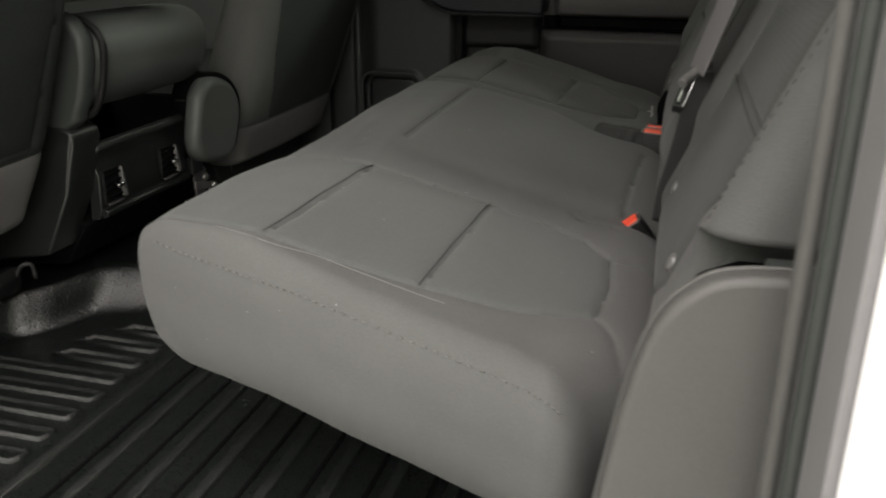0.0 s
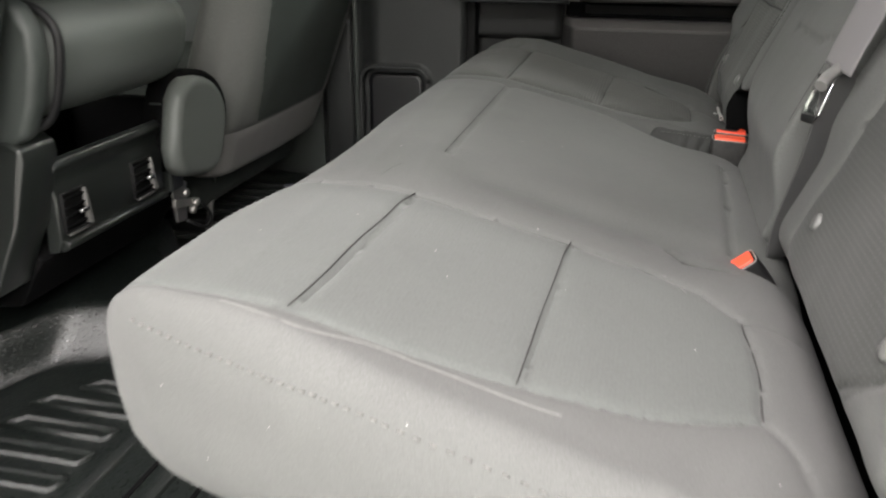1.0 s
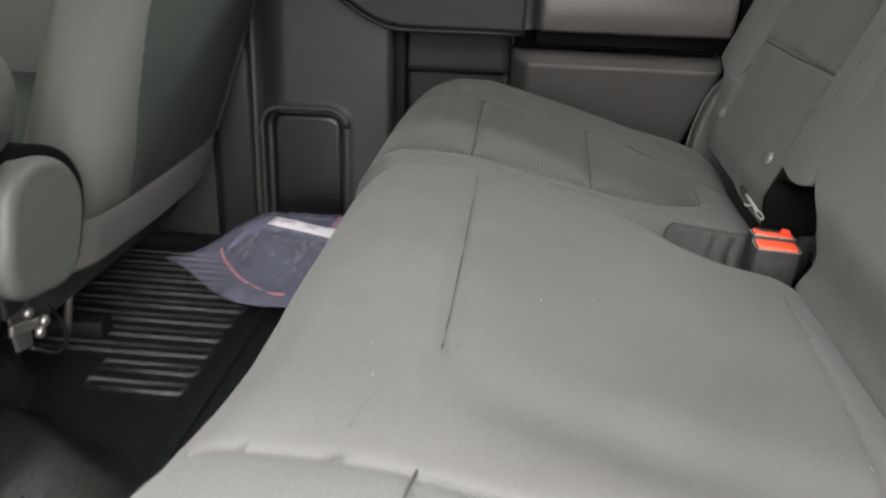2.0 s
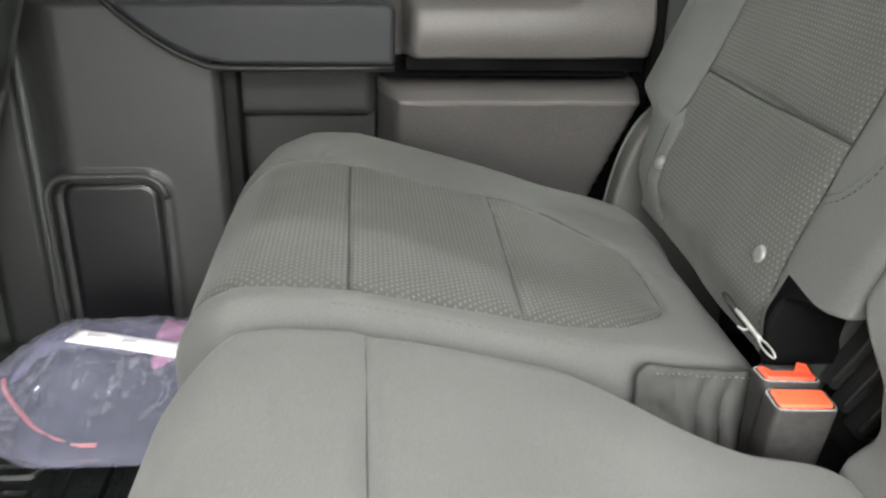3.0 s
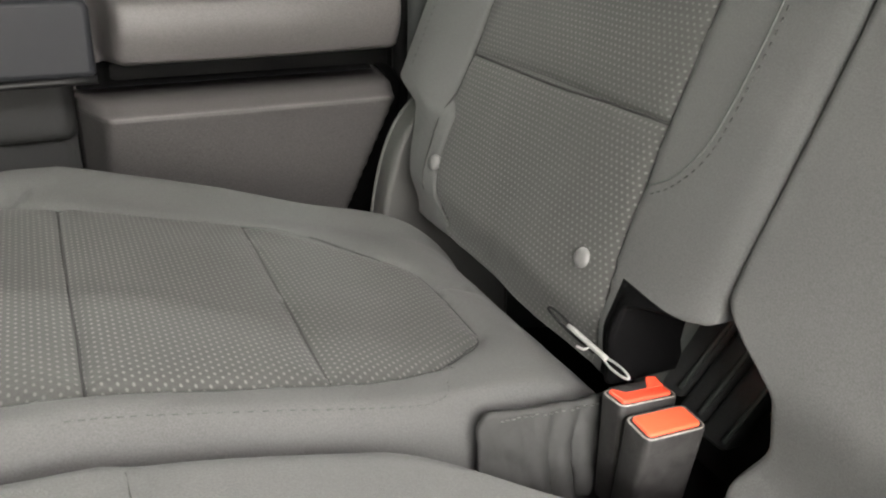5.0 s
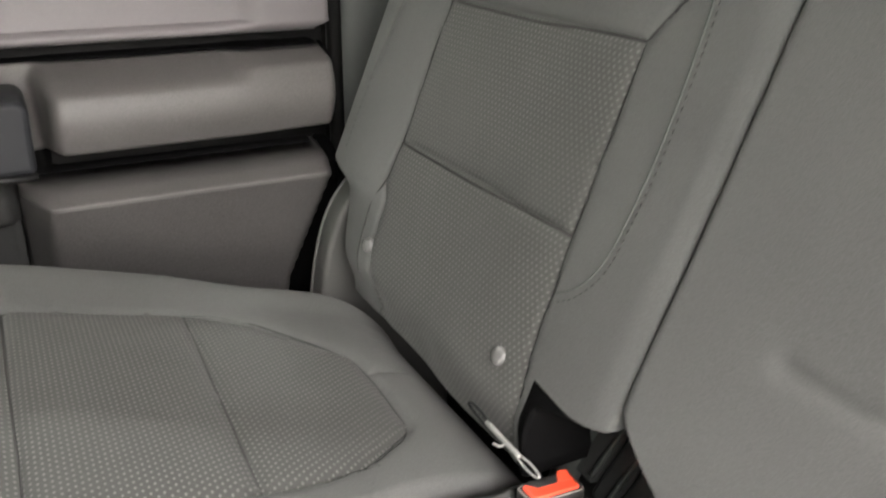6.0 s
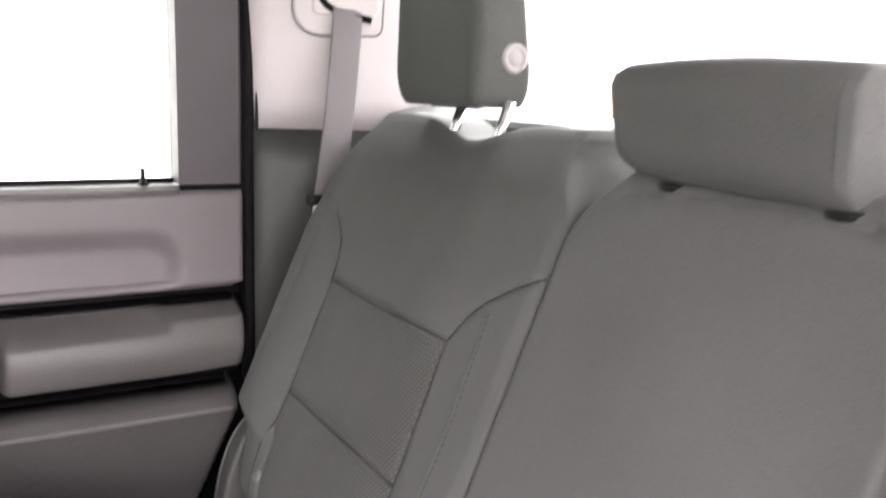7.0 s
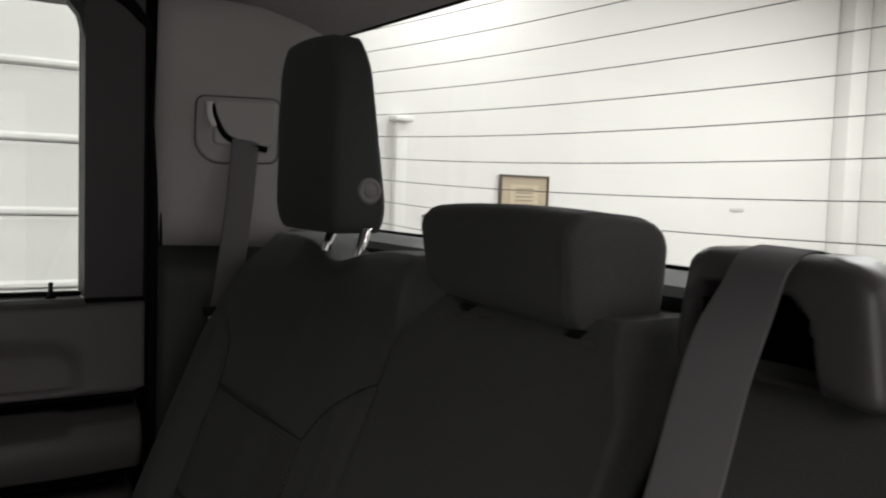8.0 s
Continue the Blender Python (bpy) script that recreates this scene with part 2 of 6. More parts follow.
def dotted_cloth(name, ground, dot, axes, width=0.0066, row=0.0046, gap=0.0012, dots=0.8):
    """Woven cloth with rows of small staggered lighter dashes, in the plane of two axes."""
    m, t, b = nodes_of(name)
    co, sp = t.nodes.new("ShaderNodeTexCoord"), t.nodes.new("ShaderNodeSeparateXYZ")
    t.links.new(co.outputs["Object"], sp.inputs[0])
    def calc(op, a, b=None):
        n = t.nodes.new("ShaderNodeMath")
        n.operation = op
        for i, v in enumerate((a, b)):
            if v is None:
                continue
            if isinstance(v, (int, float)):
                n.inputs[i].default_value = v
            else:
                t.links.new(v, n.inputs[i])
        return n.outputs[0]

    u, v = calc("DIVIDE", sp.outputs[axes[0]], width), calc("DIVIDE", sp.outputs[axes[1]], row)
    line = calc("FLOOR", v)
    u = calc("ADD", u, calc("MULTIPLY", calc("MODULO", calc("ABSOLUTE", line), 2.0), 0.5))
    fu = calc("MULTIPLY", calc("SUBTRACT", calc("FRACT", u), 0.5), width * 0.8)
    fv = calc("MULTIPLY", calc("SUBTRACT", calc("FRACT", v), 0.5), row)
    away = calc("SQRT", calc("ADD", calc("MULTIPLY", fu, fu), calc("MULTIPLY", fv, fv)))
    spot = t.nodes.new("ShaderNodeMapRange")
    spot.interpolation_type = "SMOOTHSTEP"
    spot.inputs["From Min"].default_value, spot.inputs["From Max"].default_value = gap * 0.4, gap * 1.2
    spot.inputs["To Min"].default_value, spot.inputs["To Max"].default_value = 1.0, 0.0
    t.links.new(away, spot.inputs["Value"])
    n1 = t.nodes.new("ShaderNodeTexNoise")
    n1.inputs["Scale"].default_value, n1.inputs["Detail"].default_value = 7, 4
    n2 = t.nodes.new("ShaderNodeTexNoise")
    n2.inputs["Scale"].default_value, n2.inputs["Detail"].default_value = 420, 2
    for n in (n1, n2):
        t.links.new(co.outputs["Object"], n.inputs["Vector"])
    fade = t.nodes.new("ShaderNodeMapRange")
    fade.inputs["From Min"].default_value, fade.inputs["From Max"].default_value = 0.3, 0.7
    fade.inputs["To Min"].default_value, fade.inputs["To Max"].default_value = dots * 0.5, dots
    t.links.new(n1.outputs["Fac"], fade.inputs["Value"])
    mul = t.nodes.new("ShaderNodeMath")
    mul.operation = "MULTIPLY"
    t.links.new(spot.outputs["Result"], mul.inputs[0])
    t.links.new(fade.outputs["Result"], mul.inputs[1])
    mx = t.nodes.new("ShaderNodeMix")
    mx.data_type = "RGBA"
    mx.inputs["A"].default_value, mx.inputs["B"].default_value = rgb(ground), rgb(dot)
    t.links.new(mul.outputs[0], mx.inputs["Factor"])
    dk = t.nodes.new("ShaderNodeMix")
    dk.data_type, dk.blend_type = "RGBA", "MULTIPLY"
    dk.inputs["Factor"].default_value = 0.5
    t.links.new(mx.outputs["Result"], dk.inputs["A"])
    tone = t.nodes.new("ShaderNodeMapRange")
    tone.inputs["To Min"].default_value, tone.inputs["To Max"].default_value = 0.55, 1.45
    t.links.new(n2.outputs["Fac"], tone.inputs["Value"])
    t.links.new(tone.outputs["Result"], dk.inputs["B"])
    t.links.new(dk.outputs["Result"], b.inputs["Base Color"])
    b.inputs["Roughness"].default_value = 0.85
    b.inputs["Specular IOR Level"].default_value = 0.25
    b.inputs["Sheen Weight"].default_value = 0.06
    ad = t.nodes.new("ShaderNodeMath")
    t.links.new(mul.outputs[0], ad.inputs[0])
    t.links.new(n2.outputs["Fac"], ad.inputs[1])
    bp = t.nodes.new("ShaderNodeBump")
    bp.inputs["Strength"].default_value, bp.inputs["Distance"].default_value = 0.35, 0.0007
    t.links.new(ad.outputs[0], bp.inputs["Height"])
    t.links.new(bp.outputs["Normal"], b.inputs["Normal"])
    return m


def clear_glass(name, tint, film=0.0, rough=0.0):
    """A thin pane: mostly see-through, mirror-like at a slant; film adds a milky skin."""
    m, t, b = nodes_of(name)
    t.nodes.remove(b)
    out = t.nodes["Material Output"]
    tr, gl, mx, fr = (t.nodes.new(k) for k in ("ShaderNodeBsdfTransparent", "ShaderNodeBsdfGlossy", "ShaderNodeMixShader", "ShaderNodeLayerWeight"))
    tr.inputs["Color"].default_value = rgb(tint)
    gl.inputs["Roughness"].default_value = rough
    fr.inputs["Blend"].default_value = 0.5
    slant, gloss = t.nodes.new("ShaderNodeMath"), t.nodes.new("ShaderNodeMath")
    slant.operation, gloss.operation = "POWER", "MULTIPLY_ADD"
    t.links.new(fr.outputs["Facing"], slant.inputs[0])
    slant.inputs[1].default_value = 5.0
    t.links.new(slant.outputs[0], gloss.inputs[0])
    gloss.inputs[1].default_value, gloss.inputs[2].default_value = 0.8, 0.20 if film else 0.03
    t.links.new(gloss.outputs[0], mx.inputs[0])
    t.links.new(tr.outputs[0], mx.inputs[1])
    t.links.new(gl.outputs[0], mx.inputs[2])
    last = mx
    if film:
        df, m2 = t.nodes.new("ShaderNodeBsdfDiffuse"), t.nodes.new("ShaderNodeMixShader")
        df.inputs["Color"].default_value = (0.55, 0.56, 0.72, 1)
        nz = t.nodes.new("ShaderNodeTexNoise")
        nz.inputs["Scale"].default_value = 14
        rg = t.nodes.new("ShaderNodeMapRange")
        rg.inputs["To Min"].default_value, rg.inputs["To Max"].default_value = film * 0.4, film * 1.6
        t.links.new(nz.outputs["Fac"], rg.inputs["Value"])
        t.links.new(rg.outputs["Result"], m2.inputs[0])
        t.links.new(mx.outputs[0], m2.inputs[1])
        t.links.new(df.outputs[0], m2.inputs[2])
        last = m2
    t.links.new(last.outputs[0], out.inputs["Surface"])
    return m


CLOTH = surface("grey_seat_cloth", (0.0755, 0.0772, 0.0745), 0.88, vary=0.24, share=0.66, big=4, fine=850, bump=0.45, depth=0.0005, sheen=0.05, spec=0.2, rough_vary=0.04)
CLOTH_DARK = surface("dark_seat_cloth", (0.0562, 0.061, 0.0567), 0.9, vary=0.24, share=0.66, big=4, fine=850, bump=0.45, depth=0.0005, sheen=0.05, spec=0.2, rough_vary=0.04)
DOTS_FLAT = dotted_cloth("dotted_cushion_cloth", (0.0435, 0.0448, 0.0418), (0.155, 0.153, 0.142), (1, 0), dots=0.75)
DOTS_UP = dotted_cloth("dotted_backrest_cloth", (0.0475, 0.0485, 0.0452), (0.140, 0.141, 0.132), (1, 2), dots=0.68)
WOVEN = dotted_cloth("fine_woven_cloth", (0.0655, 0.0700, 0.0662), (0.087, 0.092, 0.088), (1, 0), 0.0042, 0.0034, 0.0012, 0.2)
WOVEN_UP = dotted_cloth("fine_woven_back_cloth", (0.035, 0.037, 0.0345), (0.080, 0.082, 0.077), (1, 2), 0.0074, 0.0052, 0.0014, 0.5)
# colour of dark stitches, and of the shadow lines drawn along seam folds
SEAM = surface("seam_shade_and_thread", (0.018, 0.018, 0.017), 0.9, fine=900, bump=0.1)
THREAD = surface("grey_thread", (0.092, 0.093, 0.088), 0.85, fine=900, bump=0.1)
PIPING = surface("pale_grey_piping", (0.112, 0.112, 0.106), 0.85, vary=0.25, big=300, fine=900, bump=0.6, depth=0.0008)
VINYL = surface("grey_vinyl", (0.058, 0.063, 0.058), 0.55, vary=0.08, fine=320, bump=0.3, depth=0.0004, spec=0.4)
COVER = surface("neutral_grey_cover_vinyl", (0.064, 0.0635, 0.0605), 0.55, vary=0.1, fine=320, bump=0.3, depth=0.0004, spec=0.4)
PLASTIC = surface("dark_grey_plastic", (0.030, 0.0345, 0.0315), 0.5, vary=0.1, fine=380, bump=0.35, depth=0.0004, spec=0.45)
PLASTIC_MID = surface("grey_door_plastic", (0.050, 0.048, 0.047), 0.5, vary=0.1, fine=380, bump=0.3, depth=0.0004, spec=0.45)
PLASTIC_LIGHT = surface("light_grey_pillar_plastic", (0.44, 0.42, 0.418), 0.6, vary=0.06, fine=380, bump=0.2, depth=0.0003, spec=0.35)
BLACK = surface("black_plastic", (0.006, 0.006, 0.0062), 0.5, vary=0.2, fine=300, bump=0.25, depth=0.0004, spec=0.22)
RUBBER = surface("black_floor_rubber", (0.0036, 0.0050, 0.0043), 0.34, vary=0.25, big=9, fine=330, bump=1.0, depth=0.0014, spec=0.72, rough_vary=0.26, sparkle=True)
RIB = surface("worn_black_rib_rubber", (0.0045, 0.0060, 0.0052), 0.36, vary=0.3, big=30, fine=420, bump=1.0, depth=0.0020, spec=0.55, rough_vary=0.2, sparkle=True)
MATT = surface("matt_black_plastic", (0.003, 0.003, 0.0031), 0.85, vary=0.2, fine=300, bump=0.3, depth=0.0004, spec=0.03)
HOUSING = surface("charcoal_housing_plastic", (0.056, 0.053, 0.053), 0.40, vary=0.1, fine=300, bump=0.25, depth=0.0004, spec=0.5)
GLOSS = surface("satin_black_console_plastic", (0.010, 0.0115, 0.0105), 0.32, vary=0.15, fine=380, bump=0.25, depth=0.0003, spec=0.6)
FRONT = surface("dark_door_plastic", (0.0190, 0.0200, 0.0198), 0.5, vary=0.15, fine=380, bump=0.35, depth=0.0004, spec=0.32)
BAY = surface("matt_dark_bay_plastic", (0.018, 0.0182, 0.018), 0.7, vary=0.15, fine=380, bump=0.35, depth=0.0004, spec=0.2)
INSERT = surface("glossy_black_insert", (0.0042, 0.0042, 0.0052), 0.36, vary=0.1, fine=200, bump=0.0, spec=0.4, rough_vary=0.02)
HINGE = surface("charcoal_hinge_plastic", (0.012, 0.012, 0.012), 0.55, vary=0.15, fine=300, bump=0.3, depth=0.0004, spec=0.3)
SEAL = surface("black_door_seal", (0.004, 0.004, 0.004), 0.7, fine=200, bump=0.2, spec=0.12)
SILVER = surface("satin_grey_paint", (0.0155, 0.0164, 0.0186), 0.5, metal=0.0, vary=0.05, fine=300, bump=0.05, spec=0.16)
FLAP = surface("grey_flap_vinyl", (0.125, 0.122, 0.117), 0.6, vary=0.1, fine=320, bump=0.3, depth=0.0004, spec=0.3)
SEATBACK = surface("charcoal_seatback_cloth", (0.023, 0.0265, 0.0238), 0.85, vary=0.32, share=0.7, big=5, fine=520, bump=0.3, depth=0.0005, spec=0.2)
# upper door trim: window light is put into this lighter, mauve colour
DOOR_TOP = surface("lit_grey_door_plastic", (0.143, 0.132, 0.137), 0.5, vary=0.08, fine=420, bump=0.3, depth=0.0004, spec=0.4)
# door pocket: the grain is its own, the darker colour holds its shade
DOOR_LOW = surface("grained_shaded_door_plastic", (0.046, 0.0437, 0.0425), 0.6, vary=0.35, share=0.75, fine=520, bump=0.6, depth=0.0006, spec=0.35)
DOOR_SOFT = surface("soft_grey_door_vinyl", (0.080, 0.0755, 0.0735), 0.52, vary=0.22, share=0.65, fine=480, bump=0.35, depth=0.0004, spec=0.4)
CHROME = surface("chrome", (0.75, 0.75, 0.76), 0.12, metal=1.0, vary=0.04, fine=100, bump=0.02, rough_vary=0.05)
STEEL = surface("dull_steel", (0.32, 0.31, 0.30), 0.4, metal=0.9, vary=0.2, fine=150, bump=0.1)
RED = surface("red_buckle_plastic", (0.78, 0.075, 0.035), 0.45, vary=0.06, fine=250, bump=0.08)
ORANGE = surface("orange_red_buckle_plastic", (0.82, 0.098, 0.042), 0.45, vary=0.06, fine=250, bump=0.08)
BUCKLE = surface("buckle_shell", (0.020, 0.0196, 0.0188), 0.6, vary=0.45, share=0.3, big=110, fine=300, bump=0.3, spec=0.3)
WEBBING = surface("grey_belt_webbing", (0.132, 0.127, 0.130), 0.7, vary=0.06, fine=600, bump=0.4, depth=0.0005, weave=420)
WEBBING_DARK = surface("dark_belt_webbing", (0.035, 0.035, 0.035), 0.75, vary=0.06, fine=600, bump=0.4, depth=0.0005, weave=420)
WHITE_PLASTIC = surface("white_plastic", (0.72, 0.72, 0.70), 0.45, vary=0.04)
HEADLINER = surface("grey_headliner_felt", (0.34, 0.32, 0.32), 0.95, vary=0.06, fine=400, bump=0.3, spec=0.1)
PAINT = surface("white_body_paint", (0.78, 0.78, 0.78), 0.2, vary=0.02, fine=60, bump=0.01)
WALL = surface("white_wall_paint", (0.82, 0.808, 0.79), 0.7, vary=0.02, big=0.7, fine=60, bump=0.05)
GARAGE = surface("white_door_enamel", (0.80, 0.80, 0.785), 0.5, vary=0.03, big=1.5, fine=80, bump=0.04)
CONCRETE = surface("grey_concrete", (0.30, 0.29, 0.28), 0.6, vary=0.15, big=1.0, fine=40, bump=0.1)
GLASS = clear_glass("window_glass", (0.875, 0.88, 0.868))
LINE = surface("brown_heater_line", (0.09, 0.085, 0.08), 0.6)
FILM = clear_glass("plastic_bag_film", (0.93, 0.92, 0.985), 0.12, 0.05)

# ---- the workshop round the truck ----
GROUND = -0.66
single("ground", box(-7, 9, -6, 6, GROUND - 0.1, GROUND, 0), CONCRETE, "grey sealed concrete workshop floor", "floor", kind="structure")
single("ceiling", box(-7, 9, -6, 6, 3.2, 3.3, 0), WALL, "plain white workshop ceiling", "ceiling", kind="structure")
single("wall_east", box(8.0, 8.15, -6, 6, GROUND, 3.2, 0), WALL, "plain white painted workshop wall", "wall", kind="structure")
single("wall_west", box(-7.15, -7, -6, 6, GROUND, 3.2, 0), WALL, "plain white painted workshop wall", "wall", kind="structure")
single("wall_south", box(-7, 8, -6.15, -6, GROUND, 3.2, 0), WALL, "plain white painted workshop wall", "wall", kind="structure")
WY = 4.9
single("wall_north", box(2.5, 8, WY, WY + 0.15, GROUND, 3.2, 0), WALL, "white painted wall beside the sectional door", "wall", kind="structure")
single("wall_north_head", box(-7, 2.5, WY, WY + 0.15, 2.6, 3.2, 0), WALL, "white wall over the sectional door", "wall", kind="structure")
single("corner_post", box(7.72, 7.99, WY - 0.16, WY - 0.002, GROUND, 3.19, 0.01), WALL, "white boxed-in corner post", "post", kind="structure")

garage = thing("garage_door", (-2, WY + 0.05, GROUND), "closed white ribbed sectional garage door", "garage door")
for k in range(9):
    z0 = 0.418 + 0.385 * (k - 3)
    panel = prism([(WY + 0.08, z0 + 0.003), (WY + 0.035, z0 + 0.003), (WY + 0.012, z0 + 0.014), (WY + 0.012, z0 + 0.03), (WY + 0.03, z0 + 0.045),
                   (WY + 0.03, z0 + 0.365), (WY + 0.04, z0 + 0.382), (WY + 0.08, z0 + 0.382)], "x", -6.9, 2.48)
    part("panel", panel, GARAGE, garage)

column = thing("wall_column", (2.93, WY, GROUND), "slim white boxed column with a small cap on the wall", "column", kind="structure")
part("shaft", box(2.89, 2.97, WY - 0.06, WY - 0.002, GROUND, 1.44, 0.006), GARAGE, column)
part("cap", box(2.86, 3.0, WY - 0.09, WY - 0.002, 1.441, 1.475, 0.006), GARAGE, column)
part("hook", revolve([(0.010, 0), (0.012, -0.02), (0.018, -0.03), (0.010, -0.04)], (3.14, WY - 0.002, 0.83), "y", 12), STEEL, column)

frame_pic = thing("framed_certificate", (4.03, WY, 0.9), "framed certificate with a tan mat on the white wall", "picture")
px0, px1, pz0, pz1 = 3.76, 4.20, 0.80, 1.135
part("backing", box(px0 + 0.012, px1 - 0.012, WY - 0.02, WY - 0.003, pz0 + 0.012, pz1 - 0.012, 0), surface("tan_mat_board", (0.50, 0.42, 0.31), 0.7), frame_pic)
part("sheet", box(px0 + 0.09, px1 - 0.09, WY - 0.024, WY - 0.021, pz0 + 0.08, pz1 - 0.07, 0), surface("cream_paper", (0.62, 0.52, 0.38), 0.7), frame_pic)
for a, b, c, d in ((px0, px1, pz0, pz0 + 0.012), (px0, px1, pz1 - 0.012, pz1), (px0, px0 + 0.012, pz0 + 0.0125, pz1 - 0.0125), (px1 - 0.012, px1, pz0 + 0.0125, pz1 - 0.0125)):
    part("frame_bar", box(a, b, WY - 0.035, WY - 0.003, c, d, 0.003), surface("dark_frame_wood", (0.12, 0.10, 0.08), 0.5), frame_pic)
for k in range(5):
    part("text_bar", box(px0 + 0.14, px1 - 0.14, WY - 0.0255, WY - 0.0245, pz0 + 0.12 + 0.028 * k, pz0 + 0.128 + 0.028 * k, 0), surface("grey_print", (0.25, 0.22, 0.18), 0.8), frame_pic)

shelf = thing("wall_shelf", (3.55, WY - 0.1, 0.6), "small white wall shelf under the certificate", "shelf")
part("board", box(3.38, 3.70, WY - 0.2, WY - 0.046, 0.655, 0.68, 0.004), GARAGE, shelf)
part("bracket", prism([(WY - 0.047, 0.654), (WY - 0.16, 0.654), (WY - 0.047, 0.56)], "x", 3.53, 3.55), GARAGE, shelf)
bottle = thing("spray_bottle", (3.62, WY - 0.12, 0.68), "small red plastic bottle on the wall shelf", "bottle")
part("bottle_body", revolve([(0.03, 0.0), (0.034, 0.01), (0.034, 0.09), (0.014, 0.12), (0.014, 0.14)], (3.62, WY - 0.12, 0.68), "z", 16), RED, bottle)
part("cap", revolve([(0.016, 0.141), (0.016, 0.165), (0.008, 0.17)], (3.62, WY - 0.12, 0.68), "z", 12), WHITE_PLASTIC, bottle)
single("wall_plate", box(6.28, 6.46, WY - 0.012, WY - 0.001, 0.91, 0.94, 0.003), surface("grey_plate", (0.60, 0.59, 0.58), 0.5), "small grey cover plate on the white wall", "plate")

# ---- the cab's shell ----
FL = 0.05            # top of the floor liner
single("cab_floor", box(-2.0, 0.95, -0.14, 1.76, -0.06, 0.02, 0), BLACK, "black cab floor under the liner", "floor", kind="structure")


def hump(x, y):
    """Height of the tunnel over the flat floor: steep beside the console, a slope behind it."""
    half = np.interp(x, [-0.9, -0.545, -0.52, -0.485, -0.36, -0.26, -0.18], [0.31, 0.300, 0.275, 0.195, 0.135, 0.09, 0.06])
    top = np.interp(x, [-0.9, -0.42, -0.36, -0.26, -0.18], [0.072, 0.072, 0.062, 0.022, 0.0])
    soft = np.interp(x, [-0.56, -0.47], [0.020, 0.085])
    return float(top * (1 - sstep(half - soft, half, abs(y - 0.74))))


xs = np.arange(-1.0, 0.561, 0.008)
ys = np.arange(-0.10, 1.581, 0.008)
liner = thing("floor_liner", (-0.2, 0.74, FL), "black moulded rubber floor liner with raised ribs", "floor mat", kind="structure")
part("liner_sheet", sheet(list(xs), list(ys), lambda x, y: (x, y, FL + hump(x, y) + 0.018 * float(sstep(1.53, 1.57, y) + 1 - sstep(-0.09, -0.05, y)) + 0.0008 * noise.noise((x * 14, y * 14, 0)))), RUBBER, liner)


def rib(x0, x1, yc, half=0.012, w=0.0036, h=0.0060, slant=0.0):
    """A long closed loop of rounded ridge, standing on the liner."""
    path = [(x0, yc - half), (x1 - 0.004, yc - half), (x1, yc - half + 0.004), (x1 + 0.006, yc + half - 0.003), (x1 + 0.003, yc + half), (x0 + slant, yc + half)]
    n = len(path)
    verts, faces = [], []
    profile = [(-w, -0.001), (-w * 0.62, h * 0.72), (-w * 0.2, h), (w * 0.25, h), (w * 0.66, h * 0.7), (w, -0.001)]
    m_ = len(profile)
    for i, (x, y) in enumerate(path):
        p, q = Vector(path[i - 1]), Vector(path[(i + 1) % n])
        c = Vector((x, y))
        d0, d1 = (c - p).normalized(), (q - c).normalized()
        out = Vector((d0.y + d1.y, -d0.x - d1.x)).normalized()
        grow = 1 / max(0.6, math.sqrt(max(0.0, (1 + d0.dot(d1)) / 2)))
        verts += [(x + out.x * a_ * grow, y + out.y * a_ * grow, FL + hump(x, y) + z_) for a_, z_ in profile]
    for i in range(n):
        j = (i + 1) % n
        faces += [(i * m_ + k, i * m_ + k + 1, j * m_ + k + 1, j * m_ + k) for k in range(m_ - 1)]
    return mesh_of(verts, faces, "rib")


for k in range(10):
    yc = 0.0400 + 0.0535 * k
    x0 = -0.80 if yc < 0.38 else float(np.interp(yc, [0.41, 0.468, 0.522], [-0.440, -0.436, -0.395]))
    part("rib", rib(x0, -0.289, yc, slant=0.0 if yc < 0.38 else 0.018), RIB, liner)
for k in range(10):
    yc = 1.012 + 0.0535 * k
    x0 = -0.80 if yc > 1.10 else -0.44
    part("rib", rib(x0, -0.290, yc), RIB, liner)
for k in range(8):
    xc = -0.2515 if k == 0 else -0.169 + 0.0755 * (k - 1)
    part("ridge", prism([(xc - 0.011, FL - 0.002), (xc - 0.0075, FL + 0.0050), (xc + 0.0075, FL + 0.0060), (xc + 0.011, FL - 0.002)], "y", -0.05, 1.53, 0.0012, 2), RIB, liner)
# raised matt black strips stand in for the dark inside of the liner's grooves
for k in range(7):
    xc = -0.197 + 0.0755 * k
    part("liner_groove_shade", prism([(xc - 0.0035, FL - 0.002), (xc - 0.0030, FL + 0.0016), (xc + 0.0030, FL + 0.0016), (xc + 0.0035, FL - 0.002)], "y", -0.05, 1.53), MATT, liner)

single("wall_front", box(-2.05, -2.0, -0.14, 1.76, -0.06, 0.75, 0), BLACK, "plain dark bulkhead closing the cab", "wall", kind="structure")
# unseen box, added to keep the space under the bench dark
single("under_bench_box", box(0.40, 0.52, 0.06, 1.42, 0.021, 0.19, 0.01), BLACK, "unseen black box added under the rear bench", "riser", kind="structure")

# headliner, with a cove towards the rear glass
roof = [(-2.0, 1.28), (-1.2, 1.34), (0.2, 1.345), (0.60, 1.335), (0.74, 1.318), (0.82, 1.292), (0.862, 1.275), (0.875, 1.285), (0.875, 1.42), (-2.0, 1.42)]
single("ceiling_headliner", prism(roof, "y", -0.05, 1.595), HEADLINER, "grey felt headliner of the cab", "ceiling", kind="structure")

